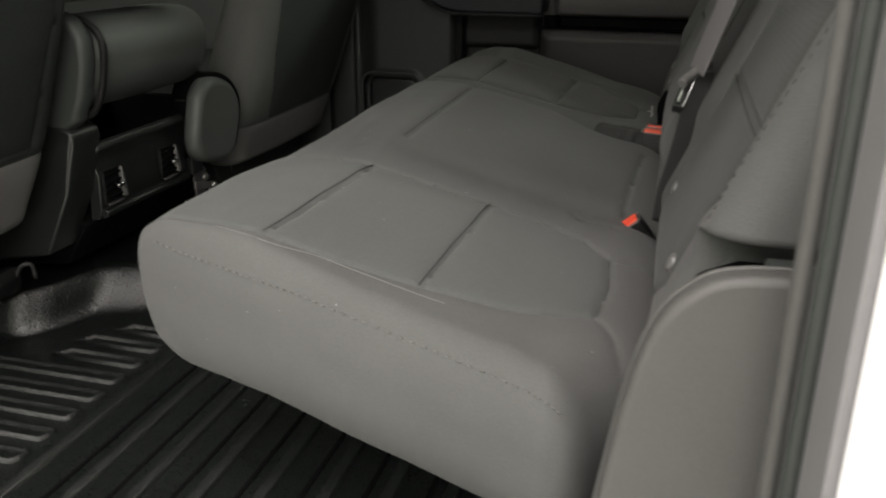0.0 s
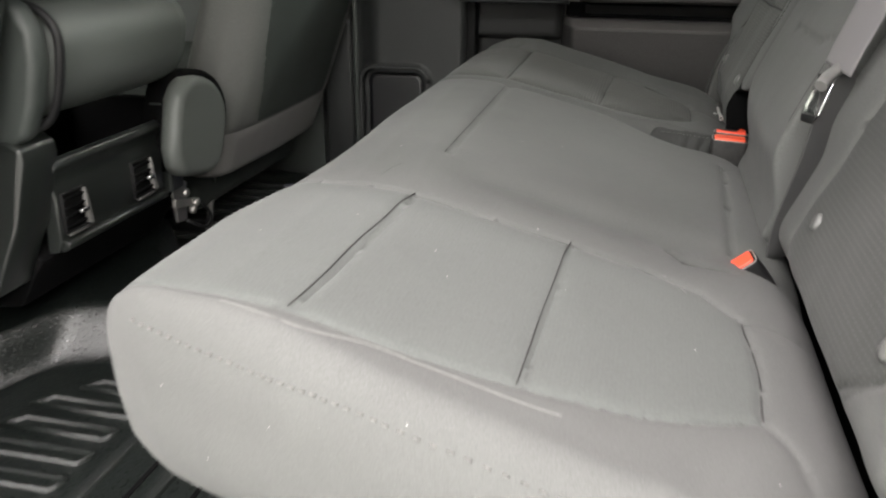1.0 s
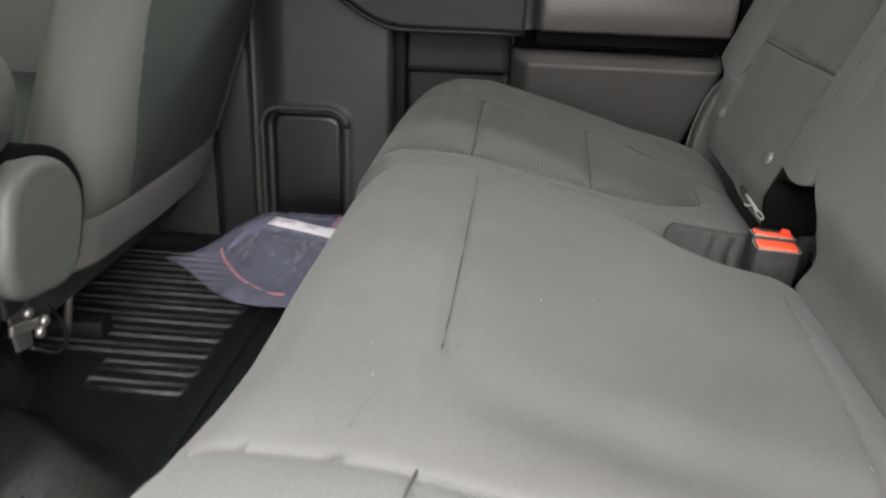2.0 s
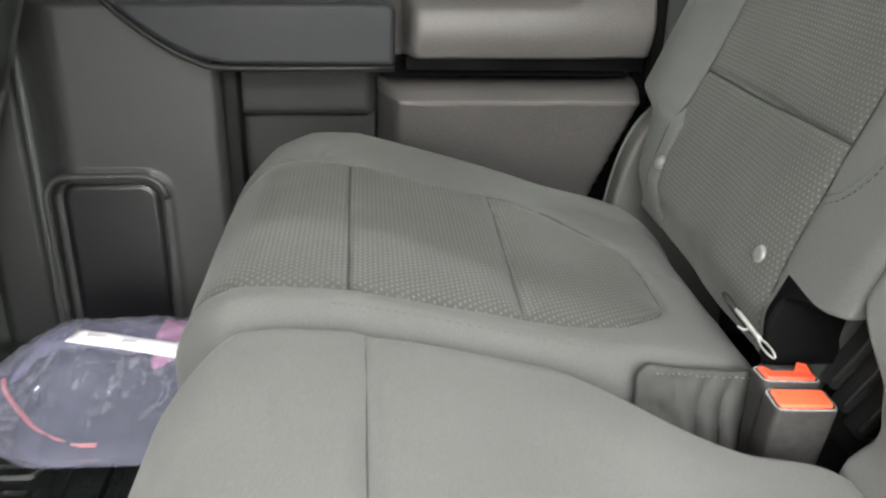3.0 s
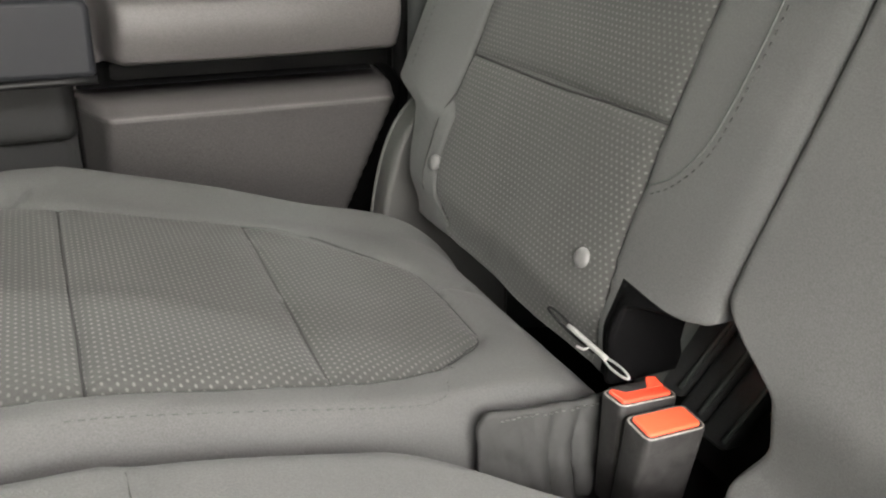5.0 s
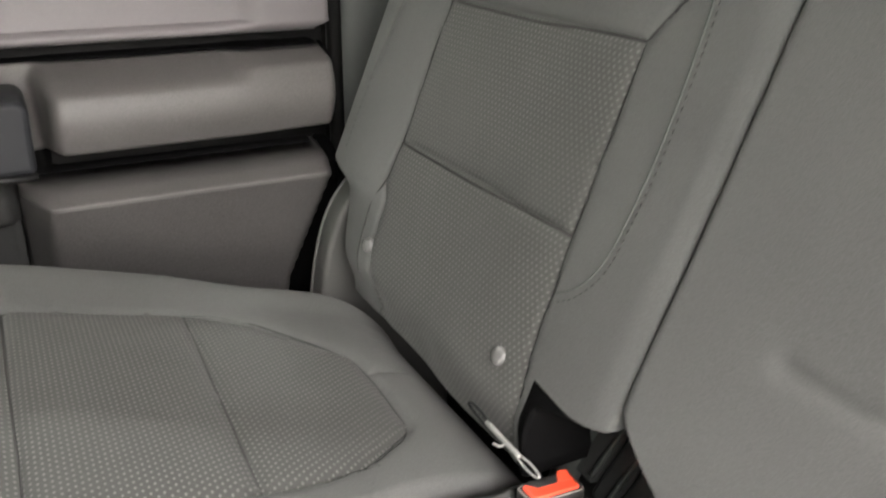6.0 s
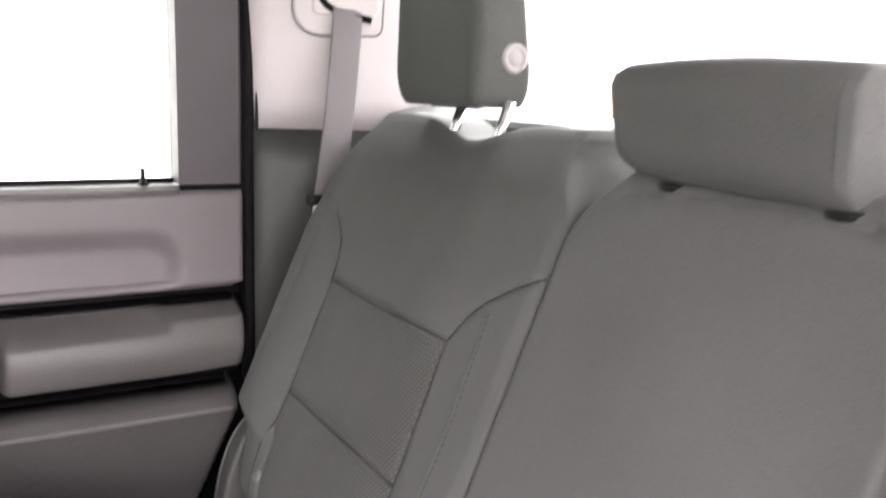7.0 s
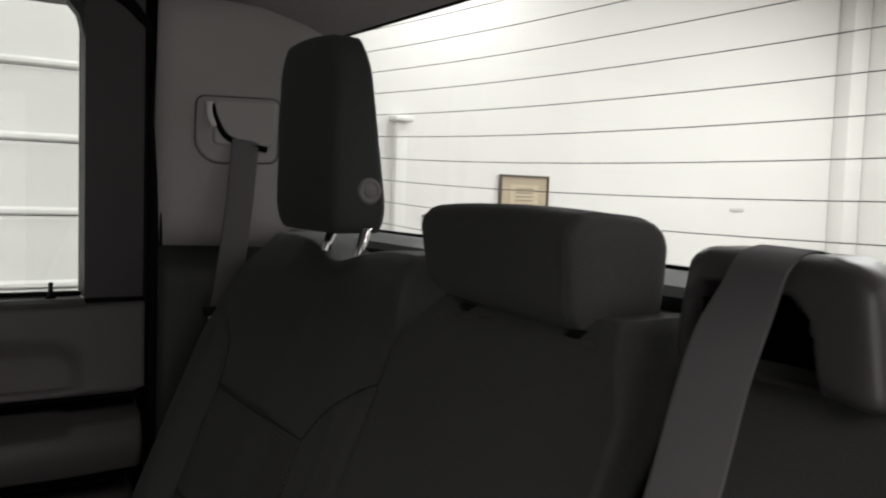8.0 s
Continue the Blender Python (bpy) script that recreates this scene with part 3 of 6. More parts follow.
# rear wall with its wide window
GX = 0.85
rear = thing("wall_rear", (GX, 0.74, 0), "rear wall of the cab with a wide heated window", "wall", kind="structure")
part("lower_panel", box(GX, GX + 0.06, -0.12, 1.72, 0.02, 0.925, 0.004), BLACK, rear)
part("ledge", prism([(0.79, 0.905), (0.79, 0.918), (0.80, 0.927), (GX - 0.002, 0.937), (GX - 0.002, 0.905)], "y", -0.1, 1.55), PLASTIC, rear)
part("side_panel", box(GX, GX + 0.06, 1.575, 1.72, 0.926, 1.34, 0.004), PLASTIC_LIGHT, rear)
part("side_panel", box(GX, GX + 0.06, -0.12, -0.09, 0.926, 1.34, 0.004), PLASTIC_LIGHT, rear)
part("head", box(GX + 0.03, GX + 0.06, -0.089, 1.574, 1.30, 1.42, 0.002), BLACK, rear)
win = thing("window_2", (GX + 0.03, 0.74, 0.93), "wide rear window with thin heater lines", "window", kind="structure")
pane = part("pane", box(GX + 0.034, GX + 0.038, -0.088, 1.573, 0.927, 1.299, 0), GLASS, win)
pane.visible_shadow = False
for a, b, c, d in ((-0.088, 1.573, 0.9265, 0.938), (-0.088, 1.573, 1.278, 1.2995), (-0.088, -0.07, 0.9385, 1.2775), (1.555, 1.573, 0.9385, 1.2775)):
    part("black_edge", box(GX + 0.028, GX + 0.033, a, b, c, d, 0), SEAL, win)
for k in range(10):
    z0 = 0.9386 + 0.0362 * k
    pts = [(GX + 0.0325, y, z0 + 0.034 * ((y - 0.74) ** 2 - 0.058)) for y in np.linspace(-0.06, 1.55, 18)]
    part("heater_line", tube(pts, 0.0006, 5), LINE, win)

# far side: pillar trim behind the door
PILLAR = [(0.585, 1.665), (0.60, 1.652), (0.64, 1.640), (0.70, 1.618), (0.76, 1.595), (0.805, 1.58), (0.848, 1.576)]


def pillar_sheet(z0, z1, off, n):
    plan = curve_points([(x, y, 0) for x, y in PILLAR], 4)
    return sheet(list(range(len(plan))), list(np.linspace(z0, z1, n)), lambda i, z: (plan[i].x, plan[i].y - off - 0.085 * max(0.0, z - 0.9), z))


def solid(me, depth):
    """Gives a sheet thickness."""
    bm = bmesh.new()
    bm.from_mesh(me)
    bmesh.ops.recalc_face_normals(bm, faces=bm.faces[:])
    bmesh.ops.solidify(bm, geom=bm.faces[:], thickness=depth)
    for f in bm.faces:
        f.smooth = True
    return bm


pil = thing("rear_pillar", (0.7, 1.66, 0.05), "rear pillar trim, light grey above and dark below", "pillar", kind="structure")
part("upper_trim", solid(pillar_sheet(0.893, 1.345, 0.0, 10), 0.01), PLASTIC_LIGHT, pil)
part("lower_trim", solid(pillar_sheet(0.05, 0.891, 0.006, 14), 0.01), PLASTIC, pil)
# unseen roof edge, added to stop lamp light leaking onto the pillar
single("wall_far_head", box(-2.0, 0.91, 1.596, 1.76, 1.346, 1.42, 0.0), SEAL, "dark roof side over the far doors", "wall", kind="structure")
single("wall_far_rear", box(0.57, 0.9, 1.69, 1.76, 0.02, 1.42, 0), SEAL, "dark cab side behind the pillar trim", "wall", kind="structure")
part("coat_pad", prism([(0.80, 1.30), (0.845, 1.30), (0.845, 1.322), (0.81, 1.325)], "y", 1.50, 1.56, 0.004), BLACK, pil)

# belt guide on the far pillar
guide = thing("belt_guide", (0.71, 1.58, 1.05), "grey belt guide plate set in the rear pillar trim", "belt guide")
gx0, gx1, gz0, gz1 = 0.640, 0.776, 1.045, 1.160


def on_pillar(x, z, off=0.0):
    return (x, float(np.interp(x, [p[0] for p in PILLAR], [p[1] for p in PILLAR])) - 0.085 * max(0.0, z - 0.9) - off, z)


def plate(outline, off, thick):
    bm = bmesh.new()
    a = [bm.verts.new(on_pillar(x, z, off)) for x, z in outline]
    b = [bm.verts.new(on_pillar(x, z, off + thick)) for x, z in outline]
    c = [bm.verts.new(on_pillar(x * 0.94 + 0.06 * sum(p[0] for p in outline) / len(outline), z * 0.94 + 0.06 * sum(p[1] for p in outline) / len(outline), off + thick + 0.003)) for x, z in outline]
    for p, q in ((a, b), (b, c)):
        for i in range(len(p)):
            bm.faces.new((p[i], p[(i + 1) % len(p)], q[(i + 1) % len(p)], q[i])).smooth = True
    bm.faces.new(c)
    bmesh.ops.recalc_face_normals(bm, faces=bm.faces[:])
    return bm


def round_rect(x0, x1, z0, z1, r, n=5, cut=0.0):
    pts = []
    for cx, cz, a0 in ((x1 - r, z1 - r, 0), (x0 + r, z1 - r, 90), (x0 + r + cut, z0 + r + cut * 0.9, 180), (x1 - r, z0 + r, 270)):
        for k in range(n + 1):
            a = radians(a0 + 90 * k / n)
            rr = r + (cut if a0 == 180 else 0)
            pts.append((cx + rr * math.cos(a), cz + rr * math.sin(a)))
    return pts


part("plate", plate(round_rect(gx0, gx1, gz0, gz1, 0.014, 5, 0.03), 0.010, 0.003), PLASTIC_LIGHT, guide)
part("plate_edge", tube([on_pillar(x, z, 0.0145) for x, z in round_rect(gx0, gx1, gz0, gz1, 0.014, 5, 0.03) + [round_rect(gx0, gx1, gz0, gz1, 0.014, 5, 0.03)[0]]], 0.0014, 6), FLAP, guide)
part("inset", plate(round_rect(gx0 + 0.028, gx1 - 0.008, gz0 + 0.03, gz1 - 0.006, 0.01), 0.0165, 0.0015), PLASTIC_LIGHT, guide)
slot = [on_pillar(x, z, 0.019) for x, z in ((0.664, 1.146), (0.672, 1.120), (0.690, 1.090), (0.720, 1.078), (0.757, 1.069))]
part("slot", tube(curve_points(slot, 5), 0.0058, 8), SEAL, guide)
part("slot_lining", tube(curve_points([on_pillar(x, z, 0.0215) for x, z in ((0.659, 1.150), (0.660, 1.128), (0.668, 1.106))], 4), 0.0065, 8), WHITE_PLASTIC, guide)

# shoulder belt of the far seat
belt = thing("shoulder_belt", (0.68, 1.56, 0.75), "grey webbing shoulder belt running down from the pillar guide", "seat belt")
bp = [(0.720, 1.573, 1.085), (0.716, 1.566, 1.06), (0.704, 1.552, 0.98), (0.690, 1.538, 0.90), (0.676, 1.525, 0.83), (0.664, 1.515, 0.77), (0.66, 1.51, 0.70)]
part("webbing", ribbon(curve_points(bp, 5), (1.0, -0.25, -0.10), 0.047), WEBBING, belt)
part("stop_clip", box(0.634, 0.672, 1.512, 1.534, 0.779, 0.796, 0.004), BLACK, belt)
part("clip_pin", box(0.640, 0.652, 1.508, 1.52, 0.765, 0.781, 0.003), WHITE_PLASTIC, belt)

# ---- far rear door ----
door = thing("door_1", (0.1, 1.7, 0.05), "closed grey moulded rear door with armrest and pocket", "door", kind="structure")


def near_edge(v, a, b, w):
    return float(sstep(a - w, a + w, v) * (1 - sstep(b - w, b + w, v)))


def bevel_box(x, z, x0, x1, z0, z1, r, w):
    """1 inside a rounded rectangle, falling to 0 over w outside."""
    cx, cz, hx, hz = (x0 + x1) / 2, (z0 + z1) / 2, (x1 - x0) / 2 - r, (z1 - z0) / 2 - r
    d = math.hypot(max(abs(x - cx) - hx, 0), max(abs(z - cz) - hz, 0)) - r
    return float(1 - sstep(-w, w, d))


def door_end(z):
    """Where the door's inner trim ends towards the seat."""
    return float(np.interp(z, [0.04, 0.30, 0.48, 0.50, 0.64, 0.66], [0.446, 0.478, 0.538, 0.545, 0.549, 0.60]))


def door_skin(x, z):
    """How far in, along y, the moulded door lies at (x, z)."""
    y = 1.640
    y -= 0.010 * near_edge(z, 0.640, 0.79, 0.006)
    y += 0.016 * bevel_box(x, z, -0.9, 0.455, 0.62, 0.722, 0.05, 0.020) * float(sstep(0.640, 0.648, z))
    y += 0.035 * near_edge(z, 0.617, 0.634, 0.003)
    top = 0.612 - 0.05 * max(0.0, 0.30 - x) * 0.2
    pad = bevel_box(x, z, 0.192, 0.75, 0.508, top, 0.018, 0.012)
    y -= pad * (0.068 + 0.026 * math.sin(math.pi * min(1, max(0, (z - 0.5) / 0.12))) - 0.012 * sstep(0.4, 0.56, x))
    y += 0.042 * pad * float(sstep(0.584, 0.612, z) * (1 - sstep(0.415, 0.435, x)))
    lip = 0.475 - 0.004 * (x - 0.14)
    pocket = near_edge(x, 0.160, 0.8, 0.024) * float(1 - sstep(lip - 0.001, lip + 0.003, z))
    y -= pocket * (0.066 + 0.034 * float(np.clip((lip - z) / 0.015, 0, 1)) - 0.055 * float(np.clip((lip - 0.017 - z) / 0.2, 0, 1)))
    y += 0.03 * near_edge(x, 0.19, 0.8, 0.01) * near_edge(z, lip + 0.004, 0.509, 0.002)
    bay = near_edge(x, -0.052, 0.140, 0.006) * float(1 - sstep(0.506, 0.512, z))
    y -= bay * (0.045 - 0.034 * float(1 - sstep(0.425, 0.437, z)))
    front = float(1 - sstep(-0.074, -0.064, x)) * float(1 - sstep(0.60 - 0.35 * max(0, x + 0.2) - 0.014, 0.60 - 0.35 * max(0, x + 0.2) + 0.006, z))
    y -= front * (0.098 - 0.055 * (float(1 - sstep(-0.345, -0.27, x))))
    ring = bevel_box(x, z, -0.322, -0.148, -0.1, 0.362, 0.035, 0.004) - bevel_box(x, z, -0.308, -0.162, -0.1, 0.345, 0.03, 0.004)
    well = bevel_box(x, z, -0.308, -0.162, -0.1, 0.345, 0.03, 0.007)
    return y - 0.008 * ring + 0.022 * well + 0.07 * float(sstep(-0.006, 0.010, x - door_end(z)))


dx = sorted(set(list(np.arange(-0.345, 0.566, 0.006))))
dz = sorted(set(np.round(list(np.arange(0.04, 0.46, 0.005)) + list(np.arange(0.46, 0.66, 0.0025)) + list(np.arange(0.66, 0.7951, 0.005)), 4)))


def sunk(x, z):
    """Lets the rows of the door's mesh follow the pocket's sloping lip."""
    return z - 0.004 * max(0.0, x - 0.14) * float(sstep(0.30, 0.45, z) * (1 - sstep(0.488, 0.507, z)))


flat = np.array([(x, 0, z) for x in dx for z in dz])
grid = [(x, door_skin(x, sunk(x, z)), sunk(x, z)) for x in dx for z in dz]
m_ = len(dz)
quads = np.array([(i * m_ + j, (i + 1) * m_ + j, (i + 1) * m_ + j + 1, i * m_ + j + 1) for i in range(len(dx) - 1) for j in range(m_ - 1)])
mid = flat[quads].mean(1)
ends = np.array([door_end(z) for z in mid[:, 2]])
# The gap, groove and rear edge are cut out in black: their shade as colour.
cuts = split(np.array(grid), quads, {"rear_shade_strip": mid[:, 0] > ends + 0.004, "gap_shade_strip": (mid[:, 0] > 0.155) & (mid[:, 2] > 0.4778) & (mid[:, 2] < 0.5075), "groove_shade_strip": (mid[:, 2] > 0.6155) & (mid[:, 2] < 0.634), "front_panel": (mid[:, 0] < -0.058) & (mid[:, 2] < 0.62), "storage_bay": (mid[:, 0] < 0.146) & (mid[:, 2] < 0.51), "upper_trim": mid[:, 2] > 0.628, "lit_pocket_lip": (mid[:, 0] > 0.150) & (mid[:, 2] > 0.4595) & (mid[:, 2] < 0.488), "lower_pocket": mid[:, 2] < 0.488}, "elbow_pad")
# The pocket's lip takes the lighter door vinyl: light it catches, put into colour.
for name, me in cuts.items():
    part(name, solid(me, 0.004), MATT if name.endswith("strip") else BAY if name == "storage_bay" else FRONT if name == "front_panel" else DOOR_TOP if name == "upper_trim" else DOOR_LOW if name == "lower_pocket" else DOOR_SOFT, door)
part("door_shell", box(-0.36, 0.565, 1.665, 1.72, 0.03, 0.785, 0.003), SEAL, door)
part("window_sill", prism([(1.622, 0.790), (1.622, 0.797), (1.632, 0.803), (1.69, 0.803), (1.69, 0.788)], "x", -1.0, 0.462), PLASTIC_MID, door)
part("sill_gasket", box(-1.0, 0.462, 1.662, 1.676, 0.804, 0.812, 0.002), SEAL, door)
# black filler that stands in for the shade of the front panel's gap
part("gap_shade_filler", box(-0.064, -0.044, 1.552, 1.60, 0.06, 0.517, 0.003), SEAL, door)
# armrest with its grip bar sweeping up at the front
arm_line = [(0.172, 0.520), (-0.045, 0.521), (-0.085, 0.530), (-0.125, 0.551), (-0.165, 0.580), (-0.185, 0.600), (0.160, 0.601), (0.170, 0.598), (0.1735, 0.590)]
well = [(x, z) for x, z in round_rect(-0.306, -0.164, 0.045, 0.343, 0.028)]
part("storage_insert", prism(well, "y", door_skin(-0.235, 0.2) - 0.012, door_skin(-0.235, 0.2) + 0.02, 0.013, 5), INSERT, door, "black glossy storage insert")
part("insert_rim", tube([(x, 1.534, z) for x, z in round_rect(-0.318, -0.152, 0.045, 0.357, 0.034)], 0.006, 8), FRONT, door)
part("armrest", prism(arm_line, "y", 1.492, 1.60, 0.007, 3), SILVER, door, "smooth satin grey armrest bar")
part("armrest_edge", tube(curve_points([(0.172, 1.494, 0.5175), (-0.04, 1.494, 0.5175), (-0.088, 1.496, 0.5265), (-0.13, 1.500, 0.548), (-0.172, 1.506, 0.578), (-0.20, 1.512, 0.602)], 6), 0.0045, 8), BLACK, door)
part("front_moulding", tube(curve_points([(-0.072, 1.530, 0.522), (-0.10, 1.532, 0.536), (-0.145, 1.535, 0.563), (-0.185, 1.538, 0.592), (-0.21, 1.540, 0.615)], 6), 0.008, 8), PLASTIC, door)
# window frame
part("window_frame", prism([(0.462, 1.630), (0.558, 1.628), (0.562, 1.66), (0.558, 1.69), (0.462, 1.69)], "z", 0.804, 1.335), surface("mauve_grey_frame_plastic", (0.062, 0.056, 0.060), 0.5, vary=0.1, fine=380, bump=0.3, depth=0.0004, spec=0.4), door)
part("window_head", prism([(1.60, 1.30), (1.60, 1.34), (1.69, 1.34), (1.69, 1.30)], "x", -1.0, 0.461), PLASTIC, door)
part("corner_gusset", prism([(0.461, 1.299), (0.461, 1.24), (0.452, 1.278), (0.435, 1.299)], "y", 1.63, 1.66), PLASTIC, door)
pane = part("pane", box(-0.98, 0.464, 1.668, 1.672, 0.806, 1.302, 0), GLASS, door)
pane.visible_shadow = False
part("frame_seam", box(0.462, 0.5625, 1.622, 1.64, 0.796, 0.8035, 0.001), SEAL, door)
part("lock_knob", revolve([(0.0085, 0.0), (0.0085, 0.003), (0.0042, 0.006), (0.0036, 0.02), (0.0042, 0.024), (0.0036, 0.027)], (0.412, 1.648, 0.803), "z", 14), BLACK, door)
seal_line = [(0.579, 1.652, z) for z in np.linspace(0.05, 1.16, 18)] + [tuple(p) for p in curve_points([(0.578, 1.648, 1.20), (0.570, 1.642, 1.25), (0.550, 1.636, 1.288), (0.515, 1.630, 1.318), (0.46, 1.624, 1.336)], 5)]
single("door_seal", tube(seal_line, 0.012, 10), SEAL, "black rubber seal along the far door opening", "seal", kind="structure")
part("seal_lip", tube([(p[0] + 0.013, p[1] - 0.008, p[2]) for p in seal_line[:17]], 0.003, 8), BLACK, pil)

# ---- rear bench: cushions ----
ZX = [-0.07, 0.0, 0.06, 0.12, 0.20, 0.28, 0.36, 0.44, 0.53]
ZT = [0.415, 0.425, 0.428, 0.425, 0.404, 0.384, 0.364, 0.349, 0.328]
ZB = [0.250, 0.250, 0.250, 0.246, 0.230, 0.212, 0.190, 0.175, 0.165]


def warp_long(p):
    x, y, z = p[:, 0], p[:, 1].copy(), p[:, 2]
    k = z / 0.16
    top = np.interp(x, ZX, ZT) + 0.012 * sstep(0.40, 0.54, y) + 0.004 * sstep(0.5, 0.7, y) - 0.010 * np.exp(-((y - 0.475) / 0.03) ** 2) * sstep(0.1, 0.3, x)
    low = np.interp(x, ZX, ZB)
    side = np.interp(x, [-0.07, -0.04, 0.0, 0.05, 0.12, 0.2, 0.33, 0.46, 0.53], [0.137, 0.110, 0.090, 0.070, 0.048, 0.030, 0.012, 0.0, -0.004])
    near = np.clip(1 - y / 0.30, 0, 1)
    far = np.clip(1 - (0.965 - y) / 0.25, 0, 1)
    y = y + side * near ** 1.3 + 0.010 * (1 - k) * near ** 2
    y = y - far * (0.088 * sstep(0.27, 0.42, x) + 0.05 * (1 - sstep(-0.07, 0.02, x)))
    x = np.where(x > 0.38, 0.38 + (x - 0.38) * (1 - 0.50 * (1 - sstep(0.02, 0.16, p[:, 1]))), x)
    x = x + 0.045 * sstep(0.28, 0.54, p[:, 1]) * (1 - sstep(-0.07, 0.12, x))
    return np.stack([x, y, low + k * (top - low)], 1)


def warp_short(p):
    x, y, z = p[:, 0], p[:, 1].copy(), p[:, 2]
    k = z / 0.16
    top = np.interp(x, ZX, ZT) + 0.010 + 0.011 * sstep(1.38, 1.45, y) - 0.016 * sstep(1.32, 1.44, y) * (1 - sstep(-0.03, 0.09, x))
    low = np.interp(x, ZX, ZB)
    edge = np.interp(x, [-0.07, -0.04, 0.0, 0.06, 0.15, 0.28, 0.43, 0.53], [0.11, 0.065, 0.03, 0.012, 0.010, 0.024, 0.075, 0.13])
    far = np.clip(1 - (1.475 - y) / 0.30, 0, 1)
    near = np.clip(1 - (y - 0.972) / 0.2, 0, 1)
    y = y - edge * far ** 1.3 - 0.02 * (1 - k) * far ** 2 + near * (0.022 * sstep(0.30, 0.40, x) + 0.03 * (1 - sstep(-0.07, 0.0, x)))
    x = x + 0.030 * (1 - sstep(-0.07, 0.10, x))
    return np.stack([x, y, low + k * (top - low)], 1)


near_side = [(-0.065, 0.045), (0.0, 0.045), (0.06, 0.055), (0.12, 0.062), (0.20, 0.078), (0.28, 0.093), (0.36, 0.113), (0.41, 0.135), (0.445, 0.157)]
near_rear = [(0.445, 0.157), (0.452, 0.24), (0.445, 0.325)]
near_inner = [(0.445, 0.325), (0.41, 0.365), (0.36, 0.383), (0.285, 0.390), (0.13, 0.386), (0.04, 0.39), (-0.065, 0.40)]
near_panel = near_side + near_rear[1:] + near_inner[1:]
long_seams = [near_side, near_rear, near_inner, [(0.122, 0.062), (0.132, 0.386)], [(0.281, 0.093), (0.289, 0.39)],
              [(0.137, 0.515), (0.136, 0.93)], [(0.449, 0.48), (0.455, 0.66), (0.462, 0.85)], [(0.449, 0.325), (0.50, 0.345)], [(0.445, 0.157), (0.50, 0.10)],
              [(0.384, 0.462), (0.400, 0.43), (0.445, 0.44)]]
pts, faces, raw, face = bolster_shape((-0.072, 0.0, 0), (0.535, 0.965, 0.16), (0.085, 0.042, 0.070), 0.0042, (0, 1), (2, 1), long_seams, warp_long)
cen = raw[faces].mean(1)
up = face[faces].mean(1) > 0.15
panel = inside(cen[:, 0], cen[:, 1], near_panel) & up
bench = thing("rear_bench_seat", (0.3, 0.48, 0.17), "wide grey cloth rear bench seat for two, unoccupied", "car seat", "rear seats")
cuts = split(pts, faces, {"front_panel": panel & (cen[:, 0] < 0.125), "middle_panel": panel & (cen[:, 0] < 0.285), "rear_panel": panel}, "cushion")
cushion = part("cushion", cuts.pop("cushion"), CLOTH, bench)
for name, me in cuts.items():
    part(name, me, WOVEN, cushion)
skin = Skin(pts, faces)
rng = random.Random(7)
verts, tris = [], []
for k in range(24):
    p, n = skin.at((rng.uniform(-0.02, 0.47), rng.uniform(0.0, 0.75), rng.uniform(0.3, 0.43)))
    d = n.orthogonal().normalized()
    e, w, h = n.cross(d), rng.uniform(0.0003, 0.0006), rng.uniform(0.0003, 0.0007)
    base = len(verts)
    verts += [p + d * w, p - d * w * 0.6 + e * w, p - d * w * 0.5 - e * w, p + n * h]
    tris += [(base, base + 1, base + 3), (base + 1, base + 2, base + 3), (base + 2, base, base + 3)]
part("lint", mesh_of(verts, tris, "lint"), surface("pale_lint", (0.62, 0.61, 0.58), 0.9, bump=0.0), bench, kind="stuff")
part("stitching", stitches(skin, [(-0.005, 0.112, 0.396), (0.10, 0.050, 0.396), (0.20, 0.020, 0.388), (0.335, 0.002, 0.361), (0.46, -0.006, 0.325)], 0.0075, 0.0052, 0.0015, 0.0009), PIPING, cushion, kind="stuff")
part("piping", cord(skin, [(0.071, 0.093, 0.427), (0.13, 0.078, 0.424), (0.178, 0.088, 0.404), (0.229, 0.086, 0.391), (0.28, 0.082, 0.379), (0.310, 0.082, 0.370)], 0.0007, 0.0001), PIPING, cushion)
for line in ([(0.122, 0.102, 0.43), (0.127, 0.25, 0.43), (0.133, 0.386, 0.43)], [(0.281, 0.107, 0.385), (0.285, 0.25, 0.385), (0.289, 0.39, 0.385)],
             [(0.384, 0.462, 0.37), (0.400, 0.432, 0.36), (0.445, 0.44, 0.355)],
             [(0.448, 0.16, 0.34), (0.452, 0.24, 0.34), (0.447, 0.322, 0.34)]):
    part("seam", cord(skin, line, 0.0008, 0.0001), SEAM, cushion)
part("seam", cord(skin, [(0.137, 0.515, 0.44), (0.137, 0.7, 0.44), (0.136, 0.93, 0.44)], 0.0009), SEAM, cushion)
for line in ([(0.17, 0.46, 0.42), (0.23, 0.478, 0.41), (0.29, 0.478, 0.39)], [(0.449, 0.49, 0.36), (0.455, 0.66, 0.36), (0.462, 0.84, 0.36)], [(0.085, 0.417, 0.43), (0.090, 0.44, 0.43), (0.097, 0.455, 0.43)], [(0.445, 0.325, 0.34), (0.37, 0.38, 0.36), (0.285, 0.390, 0.38), (0.13, 0.386, 0.42)], [(0.36, 0.124, 0.36), (0.41, 0.140, 0.35), (0.447, 0.158, 0.34)]):
    part("seam", cord(skin, line, 0.0007), CLOTH_DARK, cushion)
part("stitching", stitches(skin, [(0.375, 0.38, 0.37), (0.392, 0.368, 0.365), (0.40, 0.352, 0.365)], 0.006), THREAD, cushion, kind="stuff")

